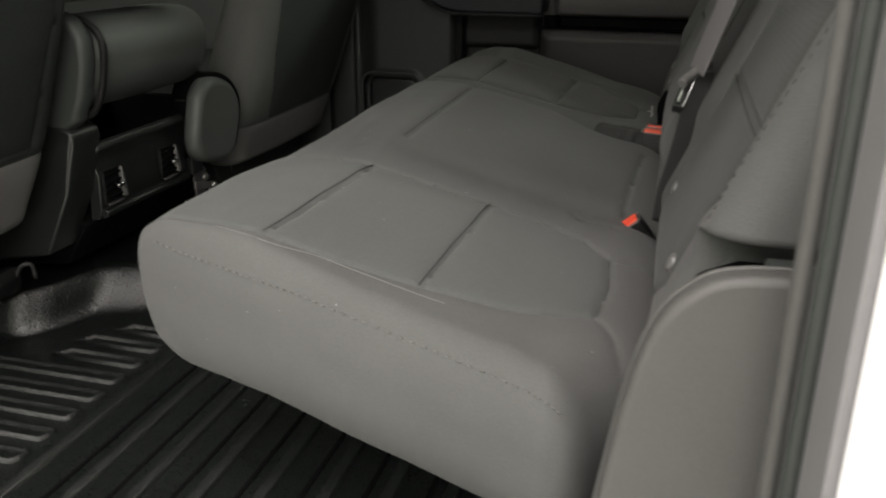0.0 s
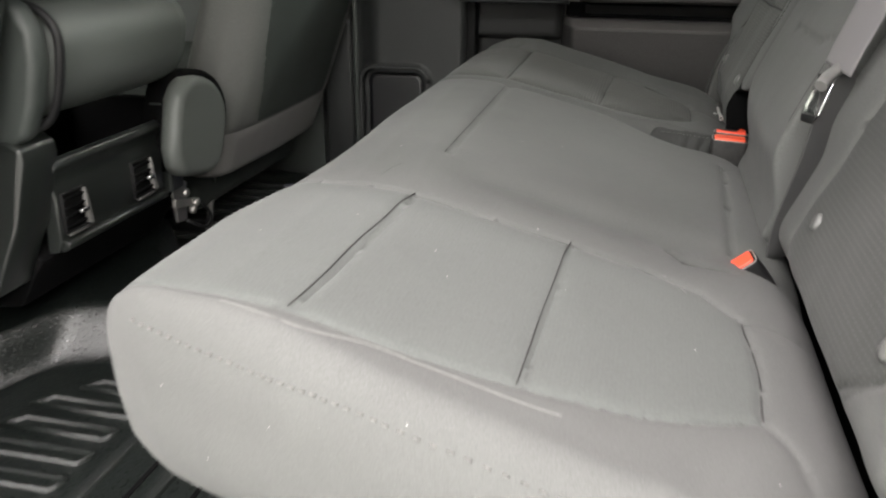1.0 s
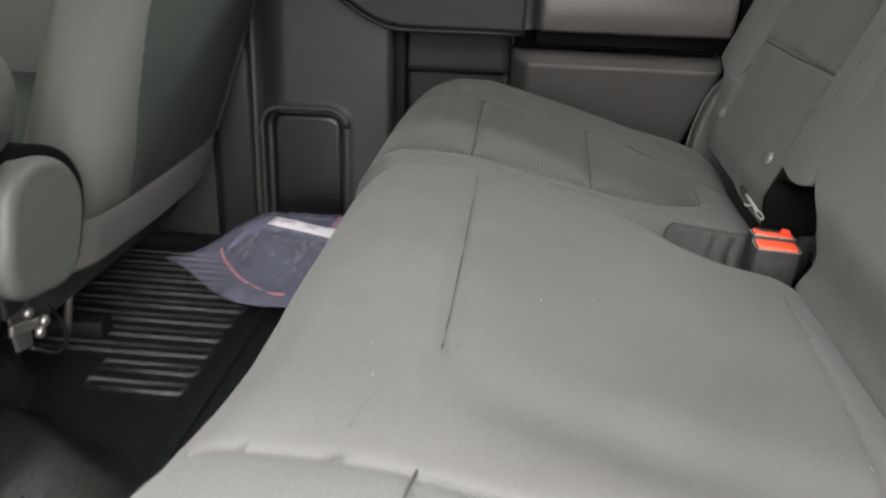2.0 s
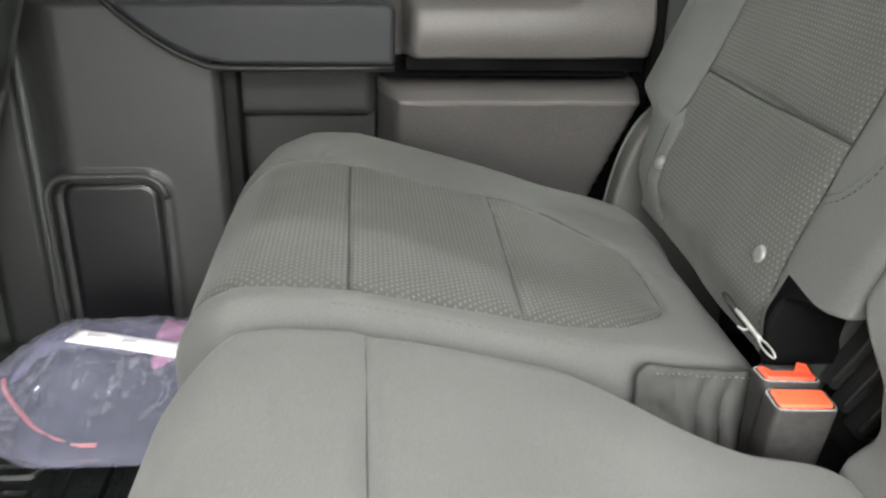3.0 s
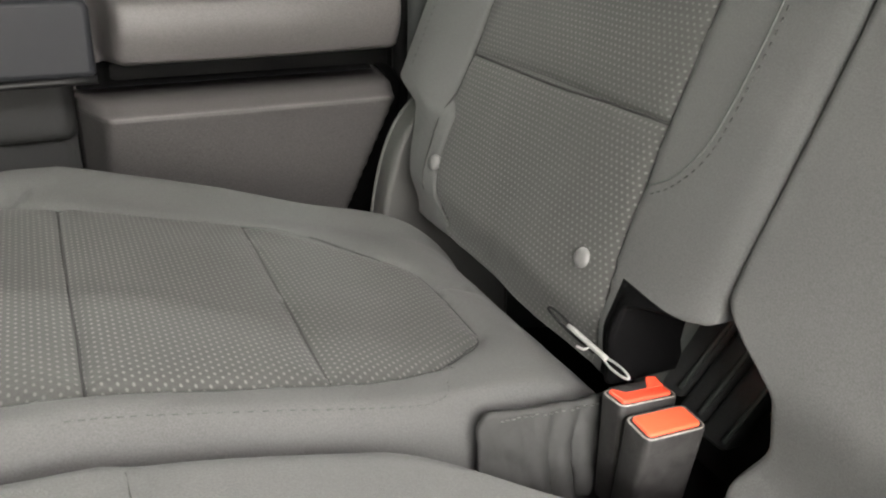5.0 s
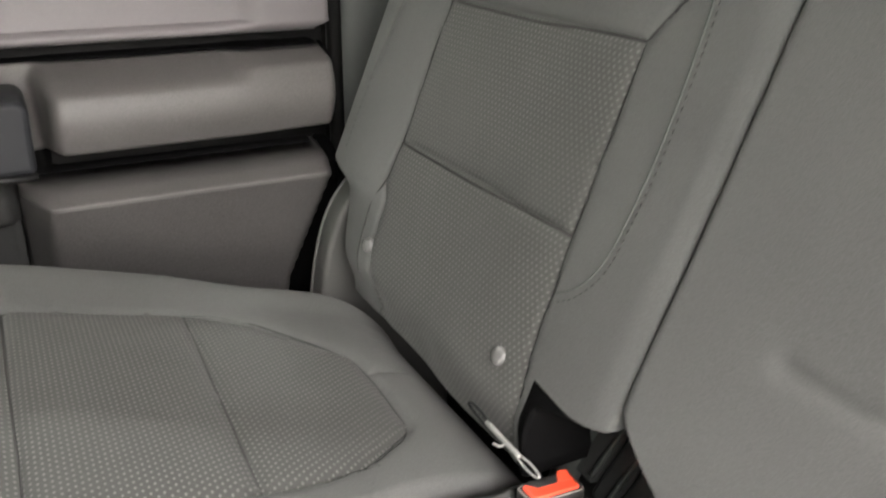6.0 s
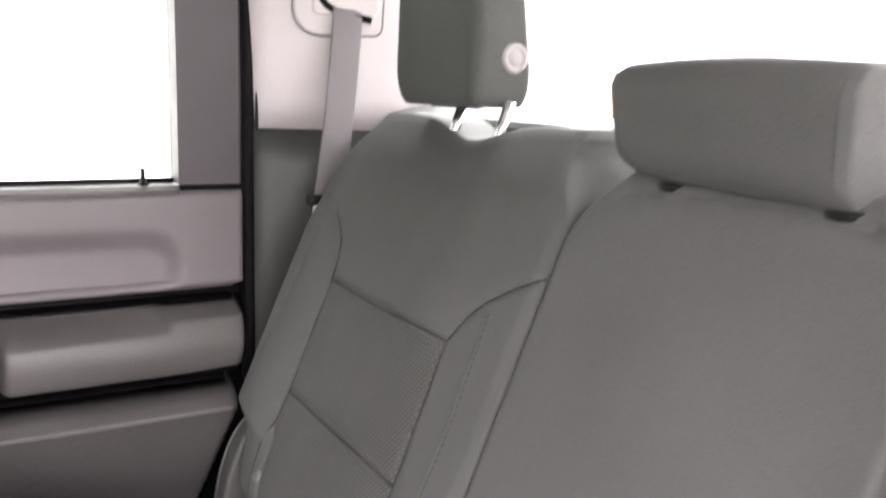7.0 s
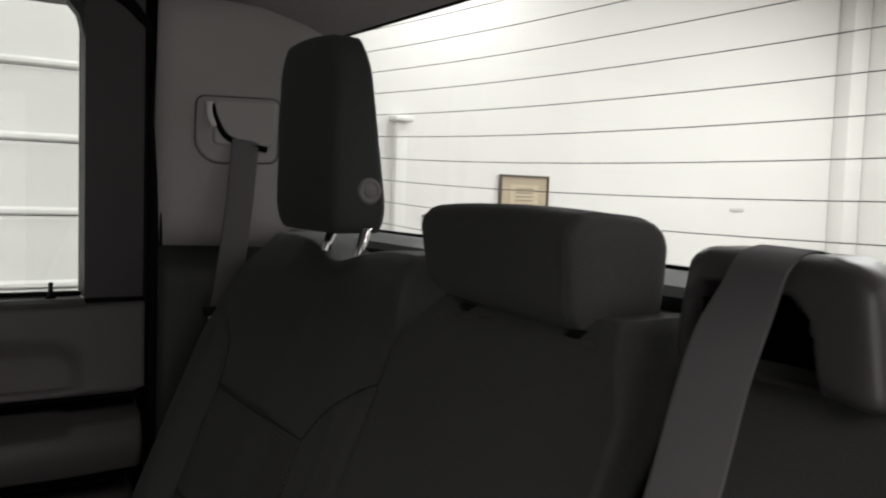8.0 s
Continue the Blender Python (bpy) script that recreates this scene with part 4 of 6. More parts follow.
far_side = [(-0.06, 1.42), (0.02, 1.40), (0.069, 1.378), (0.115, 1.362), (0.28, 1.370), (0.34, 1.352), (0.366, 1.336), (0.422, 1.268), (0.429, 1.24), (0.431, 1.18), (0.428, 1.10), (0.422, 1.087)]
far_inner = [(0.422, 1.087), (0.378, 1.050), (0.366, 1.043), (0.27, 1.031), (0.118, 1.022), (0.04, 1.03), (-0.06, 1.04)]
short_seams = [far_side, far_inner, [(0.115, 1.362), (0.117, 1.022)], [(0.282, 1.368), (0.272, 1.031)], [(0.43, 1.21), (0.47, 1.22)], [(0.07, 1.378), (0.085, 1.41)]]
pts, faces, raw, face = bolster_shape((-0.065, 0.972, 0), (0.525, 1.475, 0.16), (0.085, 0.030, 0.070), 0.0042, (0, 1), (2, 1), short_seams, warp_short, sharp=(0.0026, 0.005), broad=(0.0056, 0.016))
cen = raw[faces].mean(1)
up = face[faces].mean(1) > 0.15
panel = inside(cen[:, 0], cen[:, 1], far_side + far_inner[1:]) & up
single_seat = thing("rear_single_seat", (0.3, 1.22, 0.17), "single grey cloth rear seat with dotted centre panels", "car seat", "rear seats")
cuts = split(pts, faces, {"front_panel": panel & (cen[:, 0] < 0.116), "middle_panel": panel & (cen[:, 0] < 0.277), "rear_panel": panel}, "cushion")
cushion = part("cushion", cuts.pop("cushion"), CLOTH, single_seat)
for name, me in cuts.items():
    part(name, me, DOTS_FLAT, cushion)
skin = Skin(pts, faces)
part("stitching", stitches(skin, [(0.10, 0.990, 0.434), (0.15, 0.991, 0.424), (0.25, 0.992, 0.40), (0.306, 0.993, 0.386), (0.334, 0.997, 0.378), (0.352, 1.010, 0.373), (0.360, 1.028, 0.372)]), CLOTH_DARK, cushion, kind="stuff")
for line in ([(0.115, 1.352, 0.43), (0.116, 1.2, 0.43), (0.117, 1.022, 0.43)], [(0.282, 1.354, 0.385), (0.278, 1.2, 0.385), (0.272, 1.031, 0.385)]):
    part("seam", cord(skin, line, 0.0011, 0.0), SEAM, cushion)
for line in ([(0.02, 1.395, 0.43), (0.069, 1.370, 0.43), (0.115, 1.352, 0.43), (0.28, 1.354, 0.39), (0.34, 1.336, 0.37), (0.366, 1.318, 0.365), (0.420, 1.255, 0.35), (0.428, 1.22, 0.35), (0.430, 1.18, 0.35)], [(0.424, 1.090, 0.345), (0.378, 1.050, 0.355), (0.366, 1.043, 0.36), (0.27, 1.031, 0.39), (0.118, 1.022, 0.43), (0.04, 1.03, 0.43)]):
    part("seam", cord(skin, line, 0.001), CLOTH_DARK, cushion)
part("seam", cord(skin, [(0.345, 1.334, 0.37), (0.366, 1.318, 0.365), (0.395, 1.286, 0.358), (0.420, 1.255, 0.35), (0.428, 1.22, 0.35), (0.430, 1.16, 0.35), (0.424, 1.090, 0.345), (0.378, 1.050, 0.355)], 0.0010, 0.0), SEAM, cushion)
# soft sleeve of the buckle, hanging at the cushion's inner side
sleeve = thing("buckle_sleeve", (0.42, 0.98, 0.30), "creased dark vinyl sleeve beside the twin buckles", "sleeve")


def sleeve_at(u, v):
    x = 0.362 + 0.112 * u
    z = 0.372 - 0.012 * u - 0.075 * v - 0.010 * max(0.0, 1 - u / 0.10) ** 2 * (1 - v)
    y = 0.982 - 0.010 * math.sin(math.pi * u) * (0.3 + v) - 0.006 * v + 0.0050 * math.sin(34 * u + 5 * v + 2 * math.sin(4 * v)) * (0.15 + v) * math.exp(-((u - 0.62) / 0.26) ** 2) + 0.0025 * noise.noise((u * 6, v * 5, 3)) + 0.0012 * noise.noise((u * 19, v * 9, 7))
    return (x, y, z)


part("sleeve_cover", solid(sheet(list(np.linspace(0, 1, 44)), list(np.linspace(0, 1, 18)), sleeve_at), 0.005), surface("dark_sleeve_vinyl", (0.031, 0.032, 0.0305), 0.72, vary=0.15, fine=260, bump=0.4, depth=0.0006, spec=0.25), sleeve)
sk = Skin([sleeve_at(u, v) for u in np.linspace(0, 1, 44) for v in np.linspace(0, 1, 18)], [(i * 18 + j, (i + 1) * 18 + j, (i + 1) * 18 + j + 1, i * 18 + j + 1) for i in range(43) for j in range(17)])
part("stitching", stitches(sk, [(0.373, 0.972, 0.366), (0.40, 0.972, 0.364), (0.47, 0.972, 0.357)], 0.0046, 0.0028, 0.0010, -0.0054), THREAD, sleeve, kind="stuff")

# ---- rear bench: backrests ----
def lean(z):
    return 0.497 + 0.42 * (z - 0.44)


def warp_back(y0, y1, far_low, near_low, dip=None, cut=0.0, z_notch=0.49, z_near=0.445, squeeze=None, flat=0.0, inner=False):
    """Leans a pad back, narrows its foot and rounds its shoulders."""
    def go(p):
        d, y, z = p[:, 0], p[:, 1].copy(), p[:, 2].copy()
        c, h = (y0 + y1) / 2, (y1 - y0) / 2
        s = (y - c) / h
        far, near = np.clip(s, 0, 1) ** 2, np.clip(-s, 0, 1) ** 2
        y -= far * (far_low * (1 - sstep(z_notch - 0.012, z_notch + 0.012, z)) + (0.050 * (1 - sstep(0.37, 0.455, z)) if inner else 0.0))
        foot = 1 - sstep(z_near - 0.012, z_near + 0.012, z)
        y += foot * (np.clip(squeeze - y, 0, 9) * 0.86 if squeeze else near * near_low)
        y -= np.sign(s) * (far + near) * 0.055 * sstep(0.83, 0.93, z)
        y += near * cut * (1 - sstep(0.36, 0.47, z))
        if dip:
            z = z - 0.024 * np.exp(-((y - dip) / 0.085) ** 2) * sstep(0.80, 0.90, z)
        bulge = -0.014 * sstep(0.55, 0.85, np.abs(s)) * sstep(0.44, 0.5, z) * (1 - sstep(0.75, 0.85, z))
        bulge = bulge * (1 - flat) - 0.012 * flat
        if inner:
            bulge = np.where(s < 0, -0.006 * sstep(0.0, 0.35, -s) - 0.006 * sstep(0.55, 0.95, -s) + 0.003 * sstep(0.92, 1.0, -s), bulge)
        return np.stack([lean(z) + d + bulge + 0.02 * sstep(0.86, 0.94, z) + (0.016 * (1 - sstep(0.368, 0.415, z)) if inner else 0.0), y, z], 1)
    return go


BACK = dict(plane=(1, 2), front=(0, -1))
pl = [(1.290, 0.36), (1.352, 0.40), (1.366, 0.43), (1.368, 0.470), (1.358, 0.546), (1.362, 0.65), (1.363, 0.70)]
pr = [(1.015, 0.36), (1.012, 0.42), (1.022, 0.46), (1.025, 0.501), (1.030, 0.549), (1.036, 0.70)]
far_seams = [pl, pr, [(1.358, 0.547), (1.030, 0.549)], [(1.363, 0.700), (1.036, 0.700)], [(1.363, 0.70), (1.378, 0.752), (1.41, 0.785), (1.46, 0.80)],
             [(1.036, 0.70), (1.015, 0.73), (0.993, 0.75), (0.95, 0.775), (0.905, 0.795)], [(1.463, 0.602), (1.452, 0.68), (1.440, 0.76)]]
wb = warp_back(0.905, 1.485, 0.062, 0.112, 1.175, z_near=0.440, squeeze=0.995, inner=True)
pts, faces, raw, face = bolster_shape((0, 0.905, 0.364), (0.12, 1.485, 0.930), (0.006, 0.005, 0.045), 0.0042, seams=far_seams, warp=wb, **BACK)
cen = raw[faces].mean(1)
fr = face[faces].mean(1) > 0.15
panel = inside(cen[:, 1], cen[:, 2], [(1.29, 0.34)] + pl[1:] + pr[::-1][:-1] + [(1.015, 0.34)]) & fr
# The foot's side is matt black: shade under the bolster put into its colour.
cuts = split(pts, faces, {"lower_panel": panel & (cen[:, 2] < 0.548), "upper_panel": panel, "shaded_foot_side": (cen[:, 1] < 1.0) & (cen[:, 2] < 0.442)}, "backrest")
far_back = part("backrest", cuts.pop("backrest"), CLOTH, single_seat)
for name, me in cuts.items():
    part(name, me, MATT if name == "shaded_foot_side" else DOTS_UP, far_back)
skin = Skin(pts, faces)
part("stitching", stitches(skin, [(lean(z), y, z) for y, z in ((1.016, 0.499), (0.992, 0.513), (0.972, 0.539), (0.965, 0.58), (0.964, 0.64), (0.968, 0.70), (0.974, 0.745))]), SEAM, far_back, kind="stuff")
part("stitching", stitches(skin, [(lean(z), y, z) for y, z in ((1.46, 0.51), (1.455, 0.60), (1.445, 0.68), (1.432, 0.76))], 0.008), CLOTH_DARK, far_back, kind="stuff")


def button(skin, y, z, parent, name="anchor_button"):
    """A domed plastic button that marks a child-seat anchor."""
    place, nrm = skin.at((lean(z) - 0.02, y, z))
    bm = bmesh.new()
    rings = []
    q = nrm.to_track_quat("Z", "Y").to_matrix()
    for r, h in ((0.0085, -0.003), (0.0088, 0.0008), (0.0075, 0.0028), (0.0045, 0.0036), (0.001, 0.0038)):
        rings.append([bm.verts.new(place + q @ Vector((r * math.cos(a), r * math.sin(a), h))) for a in (2 * math.pi * k / 18 for k in range(18))])
    bridge(bm, rings)
    return part(name, bm, surface("grey_button_plastic", (0.115, 0.115, 0.112), 0.4, vary=0.05, bump=0.05), parent, "small grey domed plastic button")


for line in ([(1.355, 0.547), (1.2, 0.547), (1.03, 0.549)], [(1.362, 0.70), (1.2, 0.698), (1.036, 0.70)], [(1.036, 0.70), (1.015, 0.73), (0.993, 0.75), (0.95, 0.775), (0.915, 0.79)]):
    part("seam", cord(skin, [(lean(z), y, z) for y, z in line], 0.0016, 0.0), SEAM, far_back)
for line in ([(1.352, 0.40), (1.366, 0.43), (1.368, 0.470), (1.356, 0.546), (1.362, 0.65), (1.363, 0.70), (1.378, 0.752), (1.42, 0.785)], [(1.012, 0.42), (1.022, 0.46), (1.025, 0.501), (1.030, 0.549), (1.036, 0.70)], [(1.020, 0.505), (0.995, 0.519), (0.978, 0.543), (0.971, 0.582), (0.970, 0.64), (0.974, 0.70), (0.980, 0.742)]):
    part("seam", cord(skin, [(lean(z), y, z) for y, z in line], 0.0011, 0.0001), SEAM if line[0][1] < 0.45 else CLOTH_DARK, far_back)
button(skin, 1.343, 0.440, far_back)
button(skin, 1.053, 0.444, far_back)

mid_seams = [[(0.806, 0.549), (0.74, 0.547), (0.66, 0.549), (0.60, 0.557), (0.56, 0.56)], [(0.87, 0.88), (0.74, 0.886), (0.60, 0.885)]]
wm = warp_back(0.558, 0.899, 0.0, 0.0, None, flat=1.0)


def warp_mid(p):
    q = wm(p)
    low = (1 - sstep(0.428, 0.474, p[:, 2])) - 0.40 * (1 - sstep(0.345, 0.40, p[:, 2]))
    q[:, 1] -= low * 0.056 * np.clip((p[:, 1] - 0.70) / 0.2, 0, 1)
    q[:, 0] += 0.040 * (1 - sstep(0.36, 0.455, p[:, 2]))
    return q


pts, faces, raw, face = bolster_shape((0, 0.558, 0.335), (0.115, 0.9035, 0.905), (0.006, 0.005, 0.045), 0.0042, seams=mid_seams, warp=warp_mid, sharp=(0.0030, 0.0045), broad=(0.0012, 0.012), **BACK)
mid_back = part("centre_backrest", mesh_of(pts, faces), CLOTH, bench, "plain grey cloth centre backrest")
skin = Skin(pts, faces)
part("seam", cord(skin, [(lean(z), y, z) for y, z in ((0.570, 0.47), (0.569, 0.54), (0.568, 0.60), (0.567, 0.66))], 0.0010), SEAM, mid_back)

npl = [(0.465, 0.36), (0.468, 0.42), (0.458, 0.46), (0.455, 0.501), (0.450, 0.549), (0.444, 0.70)]
npr = [(0.190, 0.36), (0.108, 0.40), (0.108, 0.459), (0.122, 0.546), (0.118, 0.65), (0.117, 0.70)]
near_seams = [npl, npr, [(0.450, 0.548), (0.122, 0.548)], [(0.444, 0.70), (0.117, 0.70)], [(0.444, 0.70), (0.487, 0.75), (0.56, 0.795)], [(0.117, 0.70), (0.10, 0.752), (0.02, 0.80)],
              [(0.043, 0.49), (0.038, 0.557), (0.034, 0.61), (0.030, 0.66), (0.03, 0.76)], [(0.08, 0.88), (0.25, 0.87), (0.43, 0.88)]]
wn0 = warp_back(-0.015, 0.553, 0.0, 0.075, 0.30, z_near=0.484)


def warp_near(p):
    """The near backrest stands a little farther back than the far one."""
    return wn0(p) + np.array((0.027, 0, 0))


wn = warp_near
pts, faces, raw, face = bolster_shape((0, -0.015, 0.342), (0.12, 0.553, 0.930), (0.040, 0.038, 0.045), 0.0042, seams=near_seams, warp=wn, **BACK)
cen = raw[faces].mean(1)
fr = face[faces].mean(1) > 0.15
panel = inside(cen[:, 1], cen[:, 2], [(0.465, 0.34)] + npl[1:] + npr[::-1][:-1] + [(0.19, 0.34)]) & fr
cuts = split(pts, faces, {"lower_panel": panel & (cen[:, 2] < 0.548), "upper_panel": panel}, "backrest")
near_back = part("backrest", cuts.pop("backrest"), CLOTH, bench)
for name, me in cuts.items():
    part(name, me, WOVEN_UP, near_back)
skin = Skin(pts, faces)
part("stitching", stitches(skin, [(lean(z), y, z) for y, z in ((0.036, 0.495), (0.031, 0.557), (0.026, 0.61), (0.022, 0.66), (0.02, 0.74))], 0.0085, 0.0048, 0.0013, 0.0003), SEAM, near_back, kind="stuff")
for line in ([(0.450, 0.548), (0.28, 0.548), (0.124, 0.548)], [(0.444, 0.70), (0.28, 0.70), (0.118, 0.70)]):
    part("seam", cord(skin, [(lean(z) + 0.02, y, z) for y, z in line], 0.0010), SEAM, near_back)
button(skin, 0.415, 0.429, near_back)
button(skin, 0.150, 0.429, near_back)

# ---- headrests ----
def pad_mesh(lo, hi, r, step, warp):
    p, nrm, f = rounded_lattice(lo, hi, r, step)
    return mesh_of(warp(p), f)


def warp_tall(p):
    """Straight in front, the rear tapering towards the top, the top corners well rounded."""
    x, y, z = p[:, 0], p[:, 1].copy(), p[:, 2]
    k = np.clip((z - 0.945) / 0.260, 0, 1)
    c = 1.212
    u = (x - 0.668) / 0.100
    front, rear = 0.674 + 0.004 * k, 0.765 - 0.036 * k
    y = c + (y - c) * (1.0 - 0.055 * k - 0.05 * (1 - sstep(0, 0.22, k)) - 0.10 * sstep(0.72, 1.0, k) ** 2)
    x = front + u * (rear - front) - 0.007 * np.cos((y - c) / 0.1 * 1.4) * (1 - u)
    return np.stack([x, y, z + 0.006 * np.cos((y - c) / 0.1 * 1.5) * sstep(0.7, 1, k)], 1)


tall = thing("tall_headrest", (0.72, 1.21, 0.90), "tall dark grey cloth headrest on two chrome posts", "headrest", "rear headrests")
part("cushion", pad_mesh((0.668, 1.110, 0.945), (0.768, 1.316, 1.206), (0.018, 0.018, 0.045), 0.005, warp_tall), CLOTH_DARK, tall)
release = part("release_button", revolve([(0.001, -0.0060), (0.0090, -0.0058), (0.0102, -0.0042), (0.0118, -0.0064), (0.0165, -0.0070), (0.0185, -0.002), (0.0185, 0.012)], (0.728, 1.1150, 1.003), "y", 28), surface("grey_button_shell", (0.19, 0.185, 0.18), 0.4, bump=0.05), tall, "round grey release button")
for y in (1.136, 1.240):
    part("post", tube([(0.722, y, 0.86), (0.724, y, 0.90), (0.728, y - 0.02, 0.955)], 0.0068, 12), CHROME, tall)
    part("post_collar", revolve([(0.020, -0.004), (0.022, 0.002), (0.015, 0.008), (0.010, 0.009)], (0.722, y, 0.893), "z", 20), PLASTIC, tall)


def warp_wide(p):
    x, y, z = p[:, 0].copy(), p[:, 1].copy(), p[:, 2].copy()
    k = (z - 0.885) / 0.112
    s = (y - 0.751) / 0.127
    y = 0.751 + (y - 0.751) * (1 - 0.06 * (1 - k) ** 2)
    x = x + 0.016 * (1 - k) * (1 - sstep(0.66, 0.79, x)) - 0.004 * (1 - s * s)
    z = z + 0.006 * (1 - s * s) * k - 0.006 * sstep(0.70, 0.8, x) * k - 0.004 * k + 0.013 * (1 - k) * (s + 1) / 2
    return np.stack([x, y, z], 1)


wide = thing("low_headrest", (0.73, 0.735, 0.89), "low wide grey cloth headrest of the centre seat", "headrest", "rear headrests")
p, nrm, f = rounded_lattice((0.656, 0.626, 0.885), (0.782, 0.876, 0.995), (0.030, 0.012, 0.030), 0.004)
seam = np.abs(np.abs(p[:, 1] - 0.751) - 0.114)
p = p - nrm * (0.0022 * np.exp(-(seam / 0.0028) ** 2))[:, None]
part("cushion", mesh_of(warp_wide(p), f), CLOTH, wide)
skin = Skin(warp_wide(p), f)
for y in (0.637, 0.865):
    ring = [(0.719 + 0.09 * math.cos(a), y, 0.944 + 0.07 * math.sin(a)) for a in (2 * math.pi * k / 28 for k in range(29))]
    part("seam", cord(skin, ring, 0.0011, 0.0002, 2), CLOTH_DARK, wide)
for y in (0.648, 0.81):
    part("post", tube([(0.728, y, 0.86), (0.728, y, 0.91)], 0.0065, 10), CHROME, wide)
    part("post_collar", revolve([(0.018, -0.006), (0.024, -0.002), (0.024, 0.004), (0.012, 0.006)], (0.703, y, 0.889), "z", 18), BLACK, wide)

# ---- centre belt, its housing and the buckles ----
housing = thing("belt_housing", (0.75, 0.46, 0.88), "black moulded belt retractor housing on the backrest top", "belt housing")


def warp_house(p):
    """The rear leans back and the side towards the door falls off."""
    x, y, z = p[:, 0].copy(), p[:, 1].copy(), p[:, 2].copy()
    k = np.clip((z - 0.885) / 0.088, 0, 1)
    near = np.clip((0.470 - y) / 0.07, 0, 1)
    y = y + 0.40 * near * np.clip(x - 0.715, 0, 1)
    z = z - 0.25 * np.clip(0.425 - y, 0, 1) - 0.030 * np.clip((x - 0.74) / 0.1, 0, 1)
    x = x - 0.012 * (1 - k)
    y = y - 0.020 * (1 - k) * near + 0.004 * (1 - k) * (y > 0.46)
    return np.stack([x, y, z], 1)


shell_p, shell_n, shell_f = rounded_lattice((0.692, 0.393, 0.885), (0.842, 0.540, 0.974), (0.016, 0.020, 0.016), 0.003)
hollow = [(0.528, 0.84), (0.528, 0.935), (0.518, 0.950), (0.462, 0.950), (0.447, 0.945), (0.436, 0.933), (0.431, 0.912), (0.428, 0.84), (0.528, 0.84)]
sunk_in = np.where(inside(shell_p[:, 1], shell_p[:, 2], hollow) & (shell_n[:, 0] < -0.3), np.clip(near_line(shell_p[:, 1], shell_p[:, 2], hollow) / 0.007, 0, 1), 0.0)
shell_p = shell_p + sunk_in[:, None] * np.array((0.040, 0, 0))
cuts = split(warp_house(shell_p), shell_f, {"belt_recess": sunk_in[shell_f].min(1) > 0.3}, "housing_shell")
part("housing_shell", cuts["housing_shell"], HOUSING, housing)
part("belt_recess", cuts["belt_recess"], MATT, housing)
cb = thing("centre_belt", (0.6, 0.48, 0.5), "grey webbing centre shoulder belt hanging over the backrest", "seat belt")
line = [(0.765, 0.469, 0.962), (0.725, 0.468, 0.9752), (0.708, 0.469, 0.9745), (0.697, 0.470, 0.9705), (0.688, 0.471, 0.961), (0.680, 0.472, 0.945), (0.656, 0.475, 0.895), (0.616, 0.468, 0.805), (0.572, 0.470, 0.70), (0.548, 0.484, 0.62), (0.532, 0.498, 0.565), (0.525, 0.500, 0.541)]
strap = curve_points(line, 6)
faced = [float(1 - sstep(0.90, 0.965, p.z)) for p in strap]
part("webbing", ribbon(strap, [(0.05 - 0.42 * g, 1.0, 0.02 + 0.08 * g) for g in faced], 0.0475), WEBBING, cb)
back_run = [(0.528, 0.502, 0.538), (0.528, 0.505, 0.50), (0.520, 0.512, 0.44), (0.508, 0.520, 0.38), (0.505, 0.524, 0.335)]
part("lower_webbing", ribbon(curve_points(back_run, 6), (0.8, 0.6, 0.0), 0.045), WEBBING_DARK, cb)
part("tongue_grip", tube(curve_points([(0.508, 0.478, 0.528), (0.514, 0.488, 0.534), (0.524, 0.500, 0.540), (0.534, 0.512, 0.545), (0.540, 0.520, 0.547)], 5), 0.0062, 10), surface("grey_tongue_plastic", (0.11, 0.108, 0.105), 0.45, bump=0.1), cb)
blade = prism([(-0.011, 0.0), (0.011, 0.0), (0.011, 0.040), (-0.011, 0.040)], "x", -0.0011, 0.0011, 0.0008)
tip = prism([(-0.007, -0.009), (0.007, -0.009), (0.0105, -0.001), (-0.0105, -0.001)], "x", -0.0018, 0.0018, 0.0008)
place = Matrix.Translation((0.5065, 0.498, 0.497)) @ pose(0, 0, 0, 0, 22, 35)
for name, bm, mt in (("tongue_blade", blade, CHROME), ("blade_tip", tip, BLACK)):
    bm.transform(place)
    part(name, bm, mt, cb)


